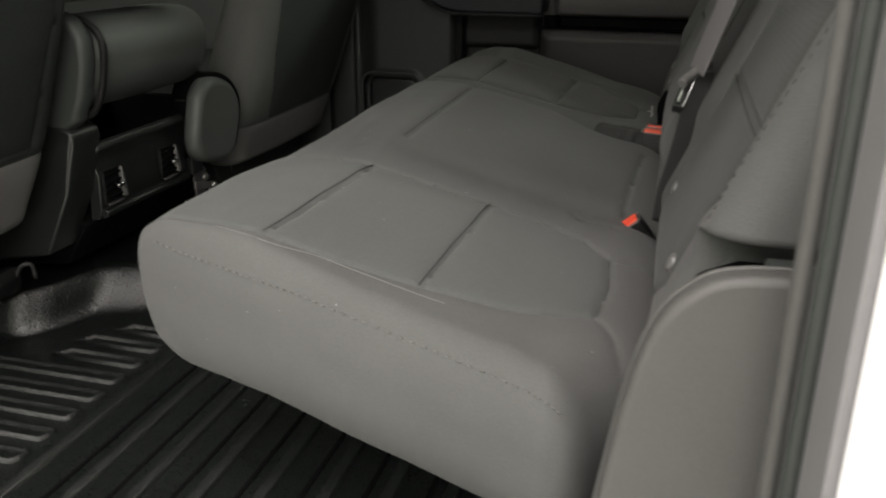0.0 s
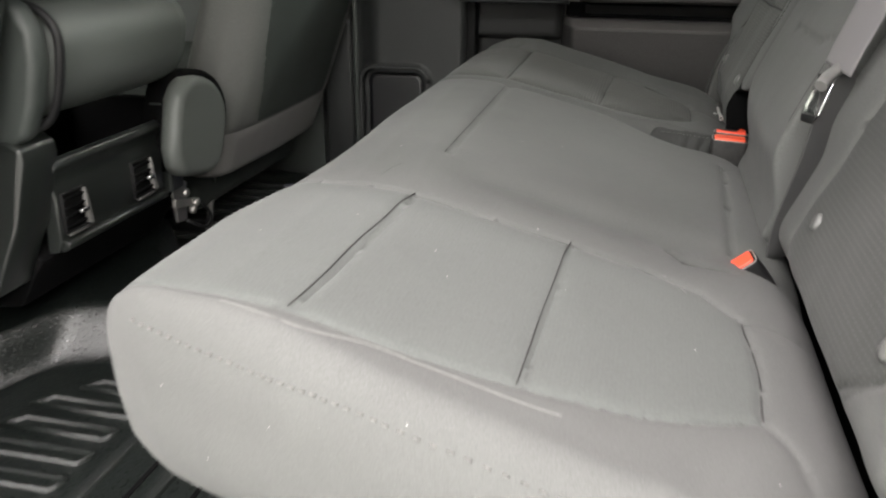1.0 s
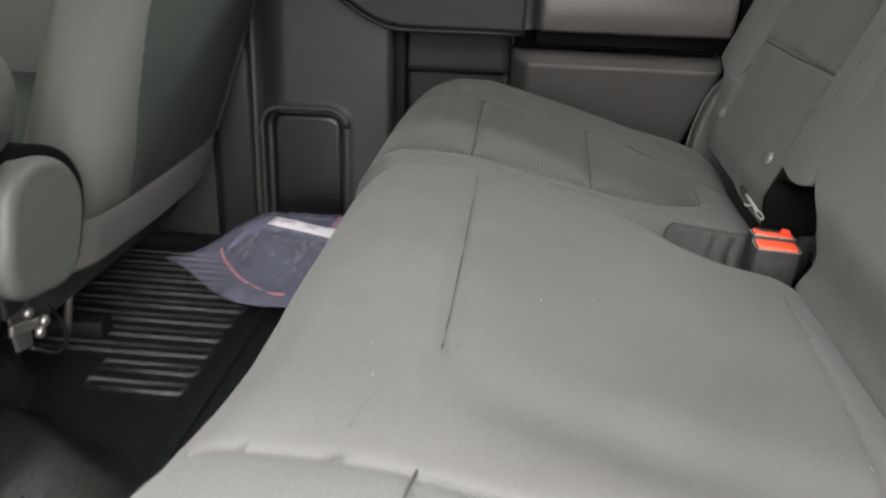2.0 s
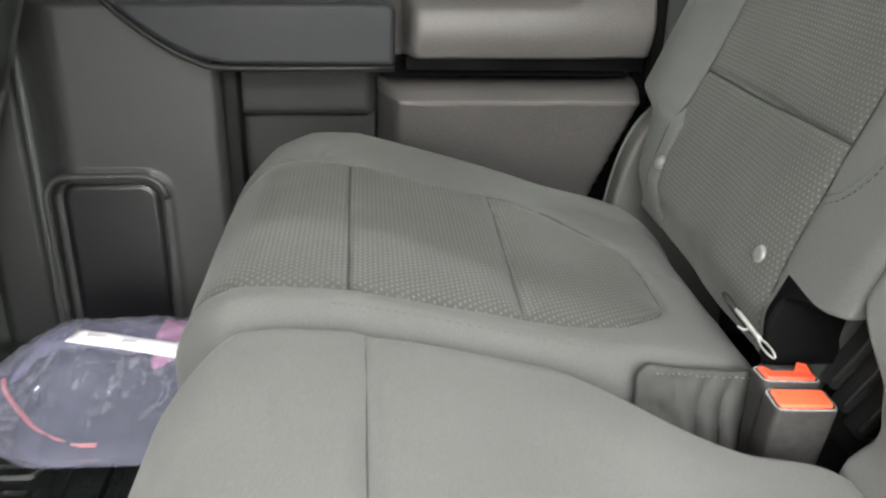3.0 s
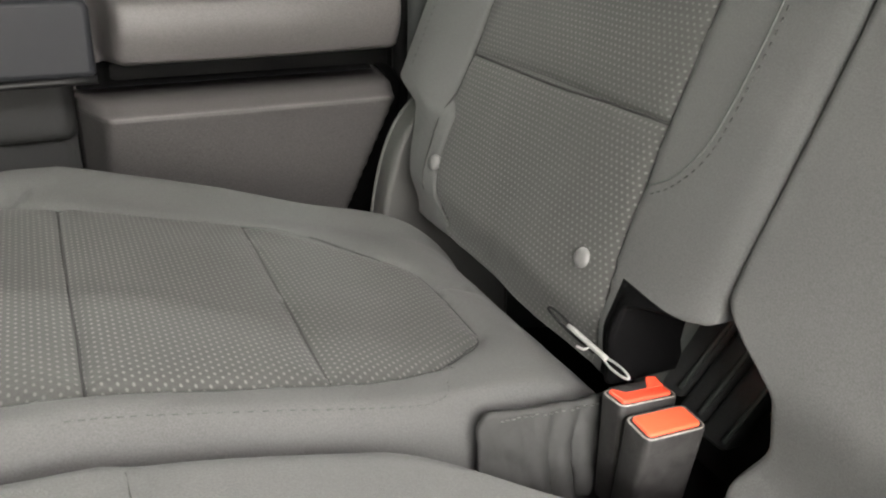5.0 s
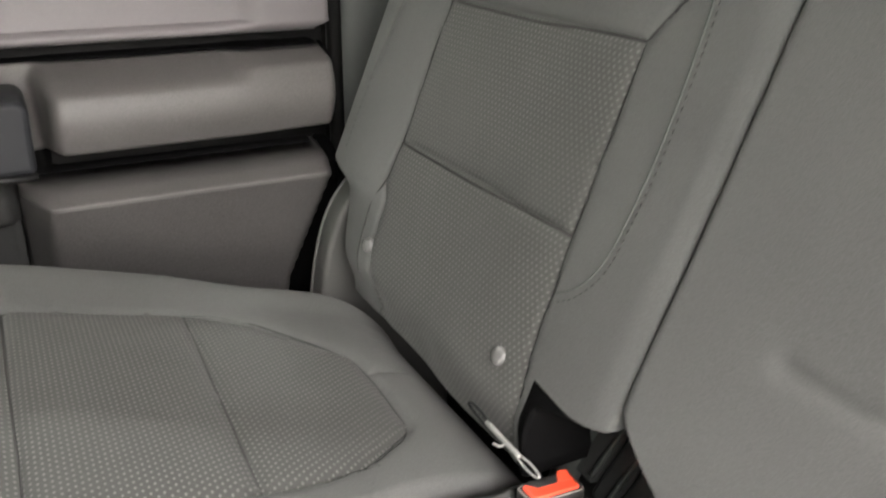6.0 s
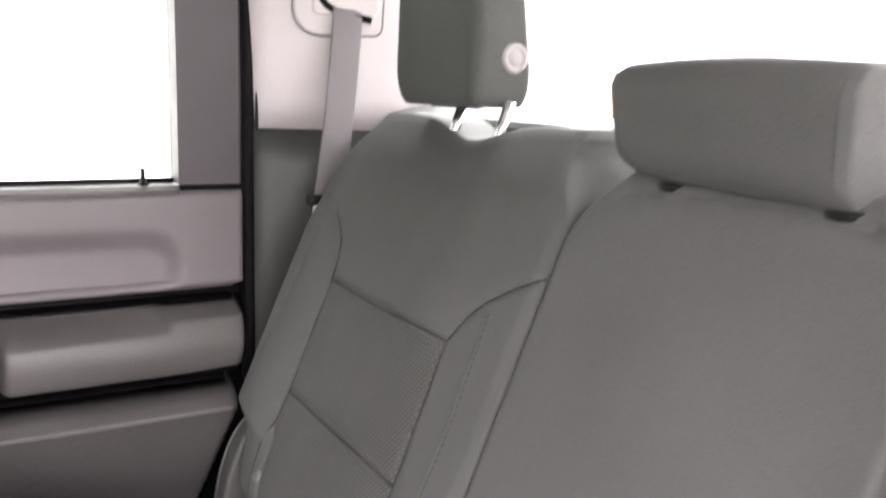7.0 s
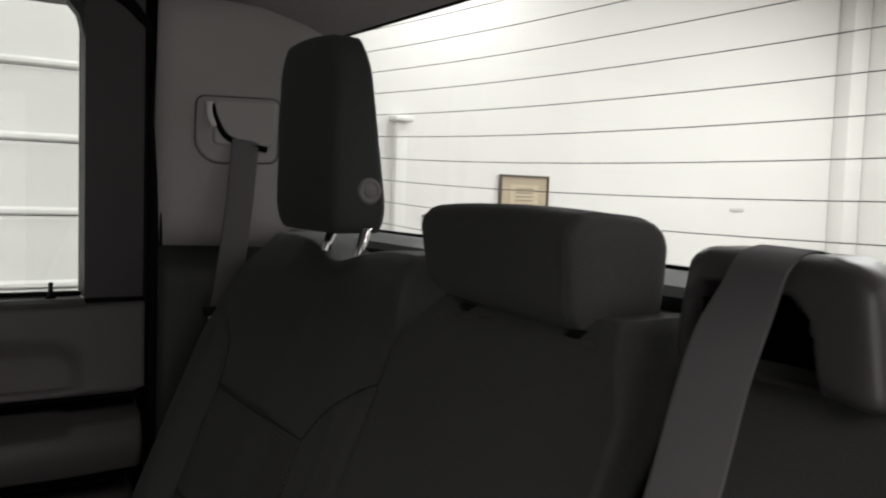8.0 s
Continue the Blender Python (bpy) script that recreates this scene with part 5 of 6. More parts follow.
def buckle(at, size, turn, lean_deg, tone, label, group="rear buckles", slotted=True):
    """A belt buckle: a bevelled shell with a coloured push plate on top."""
    w, d, h = size
    b = thing("belt_buckle", at, label, "belt buckle", group)
    m = Matrix.Translation(at) @ pose(0, 0, 0, lean_deg[0], lean_deg[1], turn)
    def corners(a, b, r):
        return [(sx * (a - r) + r * math.cos(t), sy * (b - r) + r * math.sin(t)) for sx, sy, q in ((1, 1, 0), (-1, 1, 1), (-1, -1, 2), (1, -1, 3)) for t in (math.pi / 2 * (q + k / 4) for k in range(5))]

    shell = prism(corners(w / 2, d / 2, 0.0055), "z", -h, 0, 0.0022, 2)
    for v in shell.verts:
        k = 1 - 0.10 * (-v.co.z / h)
        v.co.x *= k
        v.co.y *= k
    shell.transform(m)
    part("shell", shell, BLACK if turn else BUCKLE, b)
    plate_ = prism(corners(w / 2 - 0.0042, d / 2 - 0.0034, 0.0030), "z", -0.002, 0.0024, 0.0014, 2)
    plate_.transform(m)
    part("push_plate", plate_, tone, b)
    if slotted:
        s = prism([(-w / 2 + 0.006, d / 2 - 0.0022), (w / 2 - 0.013, d / 2 - 0.0022), (w / 2 - 0.019, d / 2 - 0.0120), (-w / 2 + 0.014, d / 2 - 0.0120)], "z", 0.001, 0.0030, 0.0005)
        s.transform(m)
        part("slot", s, BUCKLE, b)
        tab = bmesh.new()
        foot = ((w / 2 - 0.019, d / 2 - 0.0125, 0.0026), (w / 2 - 0.0045, d / 2 - 0.0135, 0.0030), (w / 2 - 0.0035, d / 2 - 0.0020, 0.0050), (w / 2 - 0.0125, d / 2 - 0.0015, 0.0062))
        v = [tab.verts.new((x, y, 0.0010)) for x, y, z in foot] + [tab.verts.new(p) for p in foot]
        for f in ((3, 2, 1, 0), (4, 5, 6, 7), (0, 1, 5, 4), (1, 2, 6, 5), (2, 3, 7, 6), (3, 0, 4, 7)):
            tab.faces.new([v[i] for i in f])
        bmesh.ops.bevel(tab, geom=tab.edges[:], offset=0.0008, segments=2, affect="EDGES")
        bmesh.ops.recalc_face_normals(tab, faces=tab.faces[:])
        tab.transform(m)
        part("raised_corner", tab, tone, b)
    e = 0.0006
    rim = corners(w / 2 - e, d / 2 - e, 0.0052)
    loop = tube([m @ Vector((x * 0.97, y * 0.95, -0.0004)) for x, y in rim + rim[:1]], 0.0008, 6)
    part("worn_rim", loop, surface("worn_buckle_edge", (0.20, 0.19, 0.175), 0.6, vary=0.5, big=60, fine=300, bump=0.2), b)
    return b


buckle((0.481, 0.954, 0.3735), (0.052, 0.026, 0.085), 0, (-4, 4), RED, "black belt buckle with a red push plate beside its twin")
buckle((0.477, 0.919, 0.3720), (0.053, 0.028, 0.090), 0, (4, 3), ORANGE, "black belt buckle with an orange-red plate beside its twin", slotted=False)
buckle((0.456, 0.474, 0.341), (0.040, 0.026, 0.066), 4, (10, -40), RED, "black belt buckle with a red plate lying on the cushion", slotted=False)

# plastic seat hinge parts seen beside the buckles
bracket = thing("hinge_bracket", (0.56, 0.94, 0.25), "black ribbed plastic hinge cover between the backrests", "bracket")
part("bracket_plate", prism([(1.03, 0.22), (1.03, 0.44), (0.93, 0.462), (0.84, 0.45), (0.84, 0.22)], "x", 0.562, 0.585, 0.006), BAY, bracket)
part("bracket_rib", tube(curve_points([(0.530, 1.012, 0.30), (0.540, 1.002, 0.355), (0.550, 0.990, 0.395), (0.562, 0.980, 0.425)], 5), 0.013, 12), PLASTIC, bracket)
for y0, y1, z0 in ((0.957, 0.992, 0.343), (0.929, 0.9555, 0.336), (0.898, 0.9275, 0.330)):
    flap = box(0.543, 0.566, y0, y1, z0, 0.438, 0.006, 3)
    for v in flap.verts:
        v.co.x += 0.25 * (v.co.z - 0.38)
        v.co.y -= 0.35 * (v.co.z - 0.38)
    part("bracket_panel", flap, FRONT, bracket)
    ridge = [(0.541 + 0.25 * (z - 0.38), y0 + 0.004 - 0.35 * (z - 0.38), z) for z in np.linspace(z0 + 0.012, 0.432, 7)]
    part("bracket_ridge", tube(ridge, 0.0024, 8), PLASTIC, bracket)
part("bracket_foot", box(0.50, 0.56, 0.86, 0.985, 0.20, 0.29, 0.012, 3), BLACK, bracket)

# loop and white hook at the foot of the far backrest
HOOK_WHITE = surface("dull_white_plastic", (0.23, 0.23, 0.22), 0.5, vary=0.1, fine=200)
H0 = Vector((-0.007, -0.010, 0.004))


def hook_piece(name, points, r, mat, n=5):
    part(name, tube([H0 + p for p in curve_points(points, n)], r, 8), mat, hook)


hook = thing("anchor_hook", (0.50, 1.03, 0.36), "white plastic hook on a black cord loop", "hook")
hook_piece("cord", [(0.470, 1.000, 0.389), (0.469, 1.030, 0.390), (0.469, 1.058, 0.393), (0.470, 1.064, 0.396), (0.471, 1.054, 0.397), (0.471, 1.030, 0.395)], 0.0014, BLACK)
hook_piece("shank", [(0.470, 1.034, 0.394), (0.470, 1.010, 0.393), (0.471, 0.985, 0.391)], 0.0022, HOOK_WHITE)
hook_piece("barb", [(0.470, 1.004, 0.392), (0.466, 1.006, 0.389), (0.463, 1.012, 0.389)], 0.0011, HOOK_WHITE)
hook_piece("hook_eye", [(0.4715 + 0.0018 * math.sin(a), 0.973 + 0.015 * math.cos(a), 0.3895 + 0.0018 * math.sin(a)) for a in (2 * math.pi * k / 20 for k in range(21))], 0.0010, HOOK_WHITE, 1)

# hinge covers at the outer sides of the bench
def side_cover(name, outline, y0, y1, label, mat):
    t = thing(name, (0.53, (y0 + y1) / 2, 0.05), label, "trim cover")
    arch = curve_points([(x, 0, z) for x, z in outline], 3)
    part("cover_shell", prism([(p.x, p.z) for p in arch], "y", y0, y1, 0.007, 3), mat, t)
    part("edge_bead", tube([(p.x - 0.0005, y1 - 0.006, p.z) for p in arch[4:-4]], 0.0022, 6), mat, t)
    return t


side_cover("hinge_cover", [(0.455, 0.06), (0.463, 0.25), (0.476, 0.36), (0.495, 0.425), (0.520, 0.462), (0.545, 0.478), (0.600, 0.480), (0.640, 0.47), (0.66, 0.06)], 1.447, 1.490, "grey moulded hinge cover beside the far backrest", COVER)
side_cover("hinge_cover", [(0.450, 0.03), (0.462, 0.20), (0.474, 0.30), (0.488, 0.39), (0.503, 0.44), (0.522, 0.466), (0.549, 0.482), (0.600, 0.486), (0.66, 0.48), (0.66, 0.03)], -0.055, -0.030, "grey moulded hinge cover beside the near backrest", COVER)
# matt black gives the gap between bolster and cover its shade
part("gap_shade_shelf", prism([(0.505, 0.40), (0.53, 0.455), (0.56, 0.468), (0.66, 0.468), (0.66, 0.40)], "y", -0.0295, 0.03, 0.008), MATT, bpy.data.objects["hinge_cover.001"])
part("striker_tab", box(0.575, 0.66, -0.028, -0.005, 0.470, 0.4835, 0.003), PLASTIC, bpy.data.objects["hinge_cover.001"])

# ---- near door opening ----
near = thing("door_frame", (0.62, -0.14, 0.0), "grey door frame of the open rear door with its rubber seal", "door frame", kind="structure")
part("jamb", prism([(0.600, -0.185), (0.612, -0.19), (0.64, -0.19), (0.64, -0.06), (0.600, -0.06)], "z", -0.04, 1.36), surface("grey_jamb_paint", (0.20, 0.195, 0.20), 0.45, vary=0.05), near)
part("seal", tube([(0.596, -0.118, z) for z in np.linspace(-0.02, 1.3, 24)], 0.006, 10), PLASTIC, near)
part("seal_lip", tube([(0.585, -0.105, z) for z in np.linspace(-0.02, 1.3, 24)], 0.006, 10), COVER, near)
part("roof_rail", box(-1.0, 0.64, -0.10, 0.03, 1.30, 1.40, 0.01), PLASTIC, near)
part("sill", box(-1.0, 0.60, -0.16, -0.101, -0.04, 0.03, 0.008), PLASTIC, near)
single("wall_near_rear", box(0.641, 0.91, -0.19, -0.12, -0.06, 1.42, 0.004), PLASTIC, "plain trim closing the near rear corner", "wall", kind="structure")
single("body_side", box(0.604, 3.2, -0.210, -0.192, -0.05, 0.90, 0.01), PAINT, "white painted truck body side behind the door", "body panel", kind="structure")
single("wall_near_front", box(-2.0, -1.001, -0.19, -0.12, -0.06, 0.80, 0.004), PLASTIC, "plain closed front door panel", "wall", kind="structure")
single("wall_far_front", box(-2.0, -0.37, 1.66, 1.74, -0.06, 0.785, 0.004), PLASTIC, "plain closed front door panel", "wall", kind="structure")
single("pillar_near", box(-1.10, -1.001, -0.18, -0.10, 0.801, 1.36, 0.01), PLASTIC, "dark pillar between the near doors", "pillar", kind="structure")
post_far = [(-0.43, 1.60), (-0.365, 1.60), (-0.352, 1.63), (-0.352, 1.665), (-0.47, 1.665)]
single("pillar_far", prism(post_far, "z", 0.03, 0.785, 0.006), FRONT, "dark pillar between the far doors", "pillar", kind="structure")
single("pillar_seal", tube([(-0.349, 1.596, z) for z in np.linspace(0.05, 0.78, 12)], 0.007, 8), PLASTIC, "rubber seal on the far pillar", "seal", kind="structure")

# ---- front seats ----
def front_seat(name, y0, y1, x_at, z0, label, seam_z, pocket, side_mat, pocket_mat, group="front seats"):
    def warp(p):
        d, y, z = p[:, 0], p[:, 1].copy(), p[:, 2]
        s = (y - (y0 + y1) / 2) / ((y1 - y0) / 2)
        y = y - np.sign(s) * s * s * 0.03 * (1 - sstep(z0, z0 + 0.14, z))
        return np.stack([x_at + 0.36 * (z - 0.4) - d - 0.016 * np.abs(s) ** 3, y, z], 1)
    seams = [[(y0, seam_z), (y1, seam_z)], pocket]
    pts, faces, raw, face = bolster_shape((0, y0, z0), (0.13, y1, 1.08), (0.05, 0.055, 0.022), 0.006, (1, 2), (0, -1), seams, warp, sharp=(0.002, 0.004), broad=(0.004, 0.02))
    faces = faces[:, ::-1]
    cen = raw[faces].mean(1)
    seat = thing(name, (x_at, (y0 + y1) / 2, z0), label, "front seat", group)
    low = cen[:, 2] < seam_z
    pk = inside(cen[:, 1], cen[:, 2], pocket) & (face[faces].mean(1) > 0.3) & ~low
    cuts = split(pts, faces, {"lower_flap": low, "back_pocket": pk}, "back_cover")
    part("lower_flap", cuts["lower_flap"], FLAP, seat)
    part("back_pocket", cuts["back_pocket"], pocket_mat, seat)
    part("back_cover", cuts["back_cover"], side_mat, seat)
    # hidden base, added to stop front light from reaching the floor behind
    part("seat_base", box(x_at - 0.60, x_at - 0.135, y0 + 0.03, y1 - 0.03, 0.125, 0.40, 0.03, 3), SEATBACK, seat)
    return seat


front_seat("front_seat", -0.06, 0.487, -0.418, 0.255, "dark cloth front seat back with a lighter lower flap", 0.380, [(0.0, 0.39), (0.42, 0.39), (0.44, 0.75), (0.42, 1.0), (0.0, 1.0), (0.0, 0.39)], SEATBACK, SEATBACK)
# the side cloth is paler than the pocket: light on that side, put into colour
front_seat("front_seat", 1.015, 1.585, -0.362, 0.195, "dark cloth front seat back beside the hinge cover", 0.295, [(1.145, 0.30), (1.52, 0.30), (1.53, 1.0), (1.06, 1.0), (1.055, 0.70), (1.07, 0.56), (1.10, 0.45), (1.13, 0.37), (1.145, 0.30)], surface("lit_seat_side_cloth", (0.092, 0.093, 0.088), 0.88, vary=0.2, share=0.66, big=4, fine=700, bump=0.4, depth=0.0005, spec=0.2), surface("grey_seat_pocket_cloth", (0.032, 0.037, 0.033), 0.88, vary=0.2, share=0.66, big=4, fine=700, bump=0.4, depth=0.0005, spec=0.2))

# ---- centre console with its folded armrest seat ----
console = thing("centre_console", (-0.47, 0.7, 0.16), "black centre console rear with two air vents", "console")
part("console_body", prism([(-0.80, 0.12), (-0.495, 0.155), (-0.468, 0.20), (-0.445, 0.232), (-0.47, 0.245), (-0.80, 0.245)], "y", 0.535, 0.905, 0.004), MATT, console)
for y0, y1, s, back in ((0.490, 0.560, -1, -0.70), (0.872, 0.905, 1, -0.455)):
    bm = prism([(back, 0.16), (min(-0.500, back), 0.158) if back < -0.5 else (-0.451, 0.20), (-0.470, 0.20) if back < -0.5 else (-0.449, 0.22), (-0.430, 0.30), (-0.412, 0.385), (-0.414, 0.402), (-0.432, 0.412), (back + 0.01, 0.408)], "y", y0, y1, 0.005, 3)
    for v in bm.verts:
        v.co.y += s * 0.16 * max(0.0, 0.36 - v.co.z) * (1 if s < 0 else 0.2)
    part("side_leg", bm, GLOSS if s < 0 else MATT, console)
part("bin_side", box(-0.80, -0.445, 0.868, 0.90, 0.246, 0.395, 0.004), MATT, console)
part("bin_back", box(-0.80, -0.62, 0.5605, 0.8675, 0.246, 0.40, 0.004), MATT, console)
part("vent_panel", prism([(-0.446, 0.236), (-0.428, 0.240), (-0.421, 0.256), (-0.419, 0.318), (-0.424, 0.334), (-0.421, 0.350), (-0.413, 0.362), (-0.416, 0.372), (-0.426, 0.374), (-0.436, 0.360), (-0.440, 0.330)], "y", 0.548, 0.812, 0.003, 3), GLOSS, console)


def vent(y0, y1, z0, z1, x):
    """An air vent: dark slats in a black frame; light on its inner walls is coloured pale."""
    v = part("air_vent", prism([(y0, z0), (y1, z0), (y1, z1), (y0, z1)], "x", x - 0.001, x + 0.0012, 0.0008), SEAL, console)
    for a, b, c, d in ((y0 - 0.003, y1 + 0.003, z0 - 0.003, z0 - 0.0005), (y0 - 0.003, y1 + 0.003, z1 + 0.0005, z1 + 0.003), (y0 - 0.003, y0 - 0.0005, z0, z1)):
        part("vent_frame", box(x - 0.001, x + 0.005, a, b, c, d, 0.001), BLACK, v)
    part("lit_inner_wall", prism([(y1 + 0.0005, z0), (y1 + 0.013, z0 - 0.004), (y1 + 0.004, z1), (y1 + 0.0005, z1)], "x", x - 0.001, x + 0.0065, 0.001), FLAP, v)
    part("lit_inner_wall", box(x - 0.001, x + 0.0062, y0 + 0.004, y1, z0 - 0.0075, z0 - 0.0032, 0.001), PLASTIC_MID, v)
    for k in range(4):
        z = z0 + (z1 - z0) * (k + 0.5) / 4
        s = box(x + 0.002, x + 0.0062, y0 + 0.001, y1 - 0.001, z - 0.0022, z + 0.0022, 0.0012, 2)
        part("slat", s, MATT, v)
    part("vent_tab", box(x + 0.006, x + 0.018, (y0 + y1) / 2 - 0.004, (y0 + y1) / 2 + 0.014, (z0 + z1) / 2 - 0.003, (z0 + z1) / 2 + 0.003, 0.001), CHROME, v)
    return v


vent(0.556, 0.600, 0.270, 0.322, -0.4185)
vent(0.724, 0.770, 0.270, 0.322, -0.4185)
part("side_bracket", prism([(0.829, 0.245), (0.868, 0.245), (0.868, 0.400), (0.838, 0.408), (0.829, 0.395)], "x", -0.445, -0.416, 0.004, 3), GLOSS, console)
part("bracket_edge", tube(curve_points([(-0.4150, 0.832, 0.372), (-0.4145, 0.833, 0.396), (-0.4165, 0.838, 0.4065), (-0.420, 0.846, 0.4085)], 4), 0.0026, 8), FLAP, console)
part("panel_lip", prism([(-0.424, 0.240), (-0.412, 0.246), (-0.410, 0.254), (-0.416, 0.258), (-0.424, 0.258)], "y", 0.550, 0.810, 0.002, 2), GLOSS, console)


def warp_roll(p):
    x, y, z = p[:, 0].copy(), p[:, 1].copy(), p[:, 2].copy()
    x = x + 0.20 * (z - 0.5)
    s = (y - 0.70) / 0.17
    x = x - 0.006 * s * s
    return np.stack([x, y, z], 1)


jump = thing("folded_armrest", (-0.45, 0.7, 0.42), "grey vinyl padded armrest folded up over the console", "armrest")
p, nrm, f = rounded_lattice((-0.56, 0.528, 0.425), (-0.372, 0.872, 0.575), (0.07, 0.018, 0.065), 0.006)
g = np.abs(p[:, 1] - 0.85)
p = p - nrm * (0.003 * np.exp(-(g / 0.003) ** 2))[:, None]
part("pad", mesh_of(warp_roll(p), f), VINYL, jump)
part("pad_edge", tube(curve_points([(-0.425, 0.527, 0.58), (-0.385, 0.527, 0.572), (-0.362, 0.527, 0.545), (-0.365, 0.527, 0.50), (-0.378, 0.527, 0.455), (-0.40, 0.527, 0.428), (-0.44, 0.527, 0.42)], 6), 0.006, 8), BLACK, jump)
part("side_shell", prism([(-0.62, 0.40), (-0.435, 0.40), (-0.405, 0.415), (-0.384, 0.46), (-0.372, 0.51), (-0.372, 0.55), (-0.39, 0.58), (-0.44, 0.60), (-0.62, 0.60)], "y", 0.492, 0.5265, 0.012, 4), PLASTIC, jump)
part("upper_pad", pad_mesh((-0.62, 0.50, 0.60), (-0.37, 0.90, 1.0), (0.05, 0.04, 0.05), 0.012, lambda q: np.stack([q[:, 0] + 0.2 * (q[:, 2] - 0.6), q[:, 1], q[:, 2]], 1)), CLOTH, jump)

def pillow(outline, x0, x1, steps=5, r=0.016):
    """An outline in (y, z) drawn out along x, its front edge rounded."""
    cy, cz_ = sum(p[0] for p in outline) / len(outline), sum(p[1] for p in outline) / len(outline)
    bm = bmesh.new()
    rings = [[bm.verts.new((x0, y, z)) for y, z in outline]]
    for k in range(steps + 1):
        a = radians(90 * k / steps)
        inset = r * (1 - math.cos(a)) / 0.09
        rings.append([bm.verts.new((x1 - r + r * math.sin(a), y + (cy - y) * inset, z + (cz_ - z) * inset)) for y, z in outline])
    bridge(bm, rings)
    bmesh.ops.recalc_face_normals(bm, faces=bm.faces[:])
    return bm


# rounded recliner cover between console and front seat
cover = thing("recliner_cover", (-0.41, 0.97, 0.25), "rounded grey recliner cover with a black rim", "recliner cover")
ring = [(0.792, 0.330), (0.803, 0.370), (0.817, 0.408), (0.840, 0.429), (0.872, 0.436), (0.912, 0.429), (0.948, 0.409), (0.969, 0.376), (0.968, 0.342), (0.954, 0.308), (0.935, 0.276), (0.902, 0.264), (0.855, 0.270), (0.820, 0.279), (0.798, 0.298)]
loop = curve_points([(0, y, z) for y, z in ring[-2:] + ring + ring[:3]], 4)
outline = [(p.y, p.z) for p in loop[8:8 + 4 * len(ring)]]
part("cover_face", pillow(outline, -0.405, -0.375), VINYL, cover)
rim = [(0.875 + (y - 0.875) * 1.06 + 0.024, 0.345 + (z - 0.345) * 1.07) for y, z in outline]
part("rim", pillow(rim, -0.45, -0.388), MATT, cover)
mech = thing("seat_mechanism", (-0.43, 0.90, 0.17), "bare steel seat bracket under the recliner cover", "bracket")
part("arm", prism([(0.885, 0.170), (0.915, 0.165), (0.925, 0.235), (0.90, 0.25), (0.875, 0.24)], "x", -0.452, -0.446, 0.001), STEEL, mech)
part("arm", prism([(0.86, 0.205), (0.93, 0.190), (0.935, 0.203), (0.862, 0.22)], "x", -0.440, -0.434, 0.001), STEEL, mech)
for y, z in ((0.893, 0.225), (0.912, 0.188), (0.925, 0.198)):
    part("bolt", revolve([(0.008, 0.0), (0.008, 0.006), (0.004, 0.009)], (-0.434, y, z), "x", 12), STEEL, mech)
part("cable", tube(curve_points([(-0.44, 0.90, 0.17), (-0.42, 0.93, 0.150), (-0.43, 0.97, 0.16), (-0.47, 1.0, 0.18)], 6), 0.003, 6), BLACK, mech)
rail = thing("seat_rail", (-0.6, 1.15, 0.06), "dark steel seat rail and strut under the front seat", "seat rail")
part("strut", tube([(-0.52, 1.115, 0.07), (-0.50, 1.12, 0.20)], 0.007, 8), STEEL, rail)
part("rail", box(-1.0, -0.47, 1.13, 1.17, 0.055, 0.085, 0.004), BLACK, rail)
nrail = thing("seat_rail", (-0.6, 0.40, 0.06), "dark steel seat rail end beside the tunnel", "seat rail")
part("rail", box(-1.0, -0.515, 0.36, 0.42, 0.152, 0.19, 0.006), BLACK, nrail)
part("rail_end", prism([(-0.52, 0.150), (-0.500, 0.152), (-0.494, 0.178), (-0.502, 0.193), (-0.52, 0.192)], "y", 0.355, 0.425, 0.003), BLACK, nrail)
part("latch", tube(curve_points([(-0.50, 0.415, 0.175), (-0.490, 0.42, 0.196), (-0.478, 0.43, 0.196), (-0.476, 0.432, 0.172)], 4), 0.004, 6), HINGE, nrail)

# ---- plastic bag of odds and ends on the floor ----
bag = thing("plastic_bag", (-0.26, 1.42, FL), "clear sealed plastic bag with dark and pink contents on the floor", "bag")


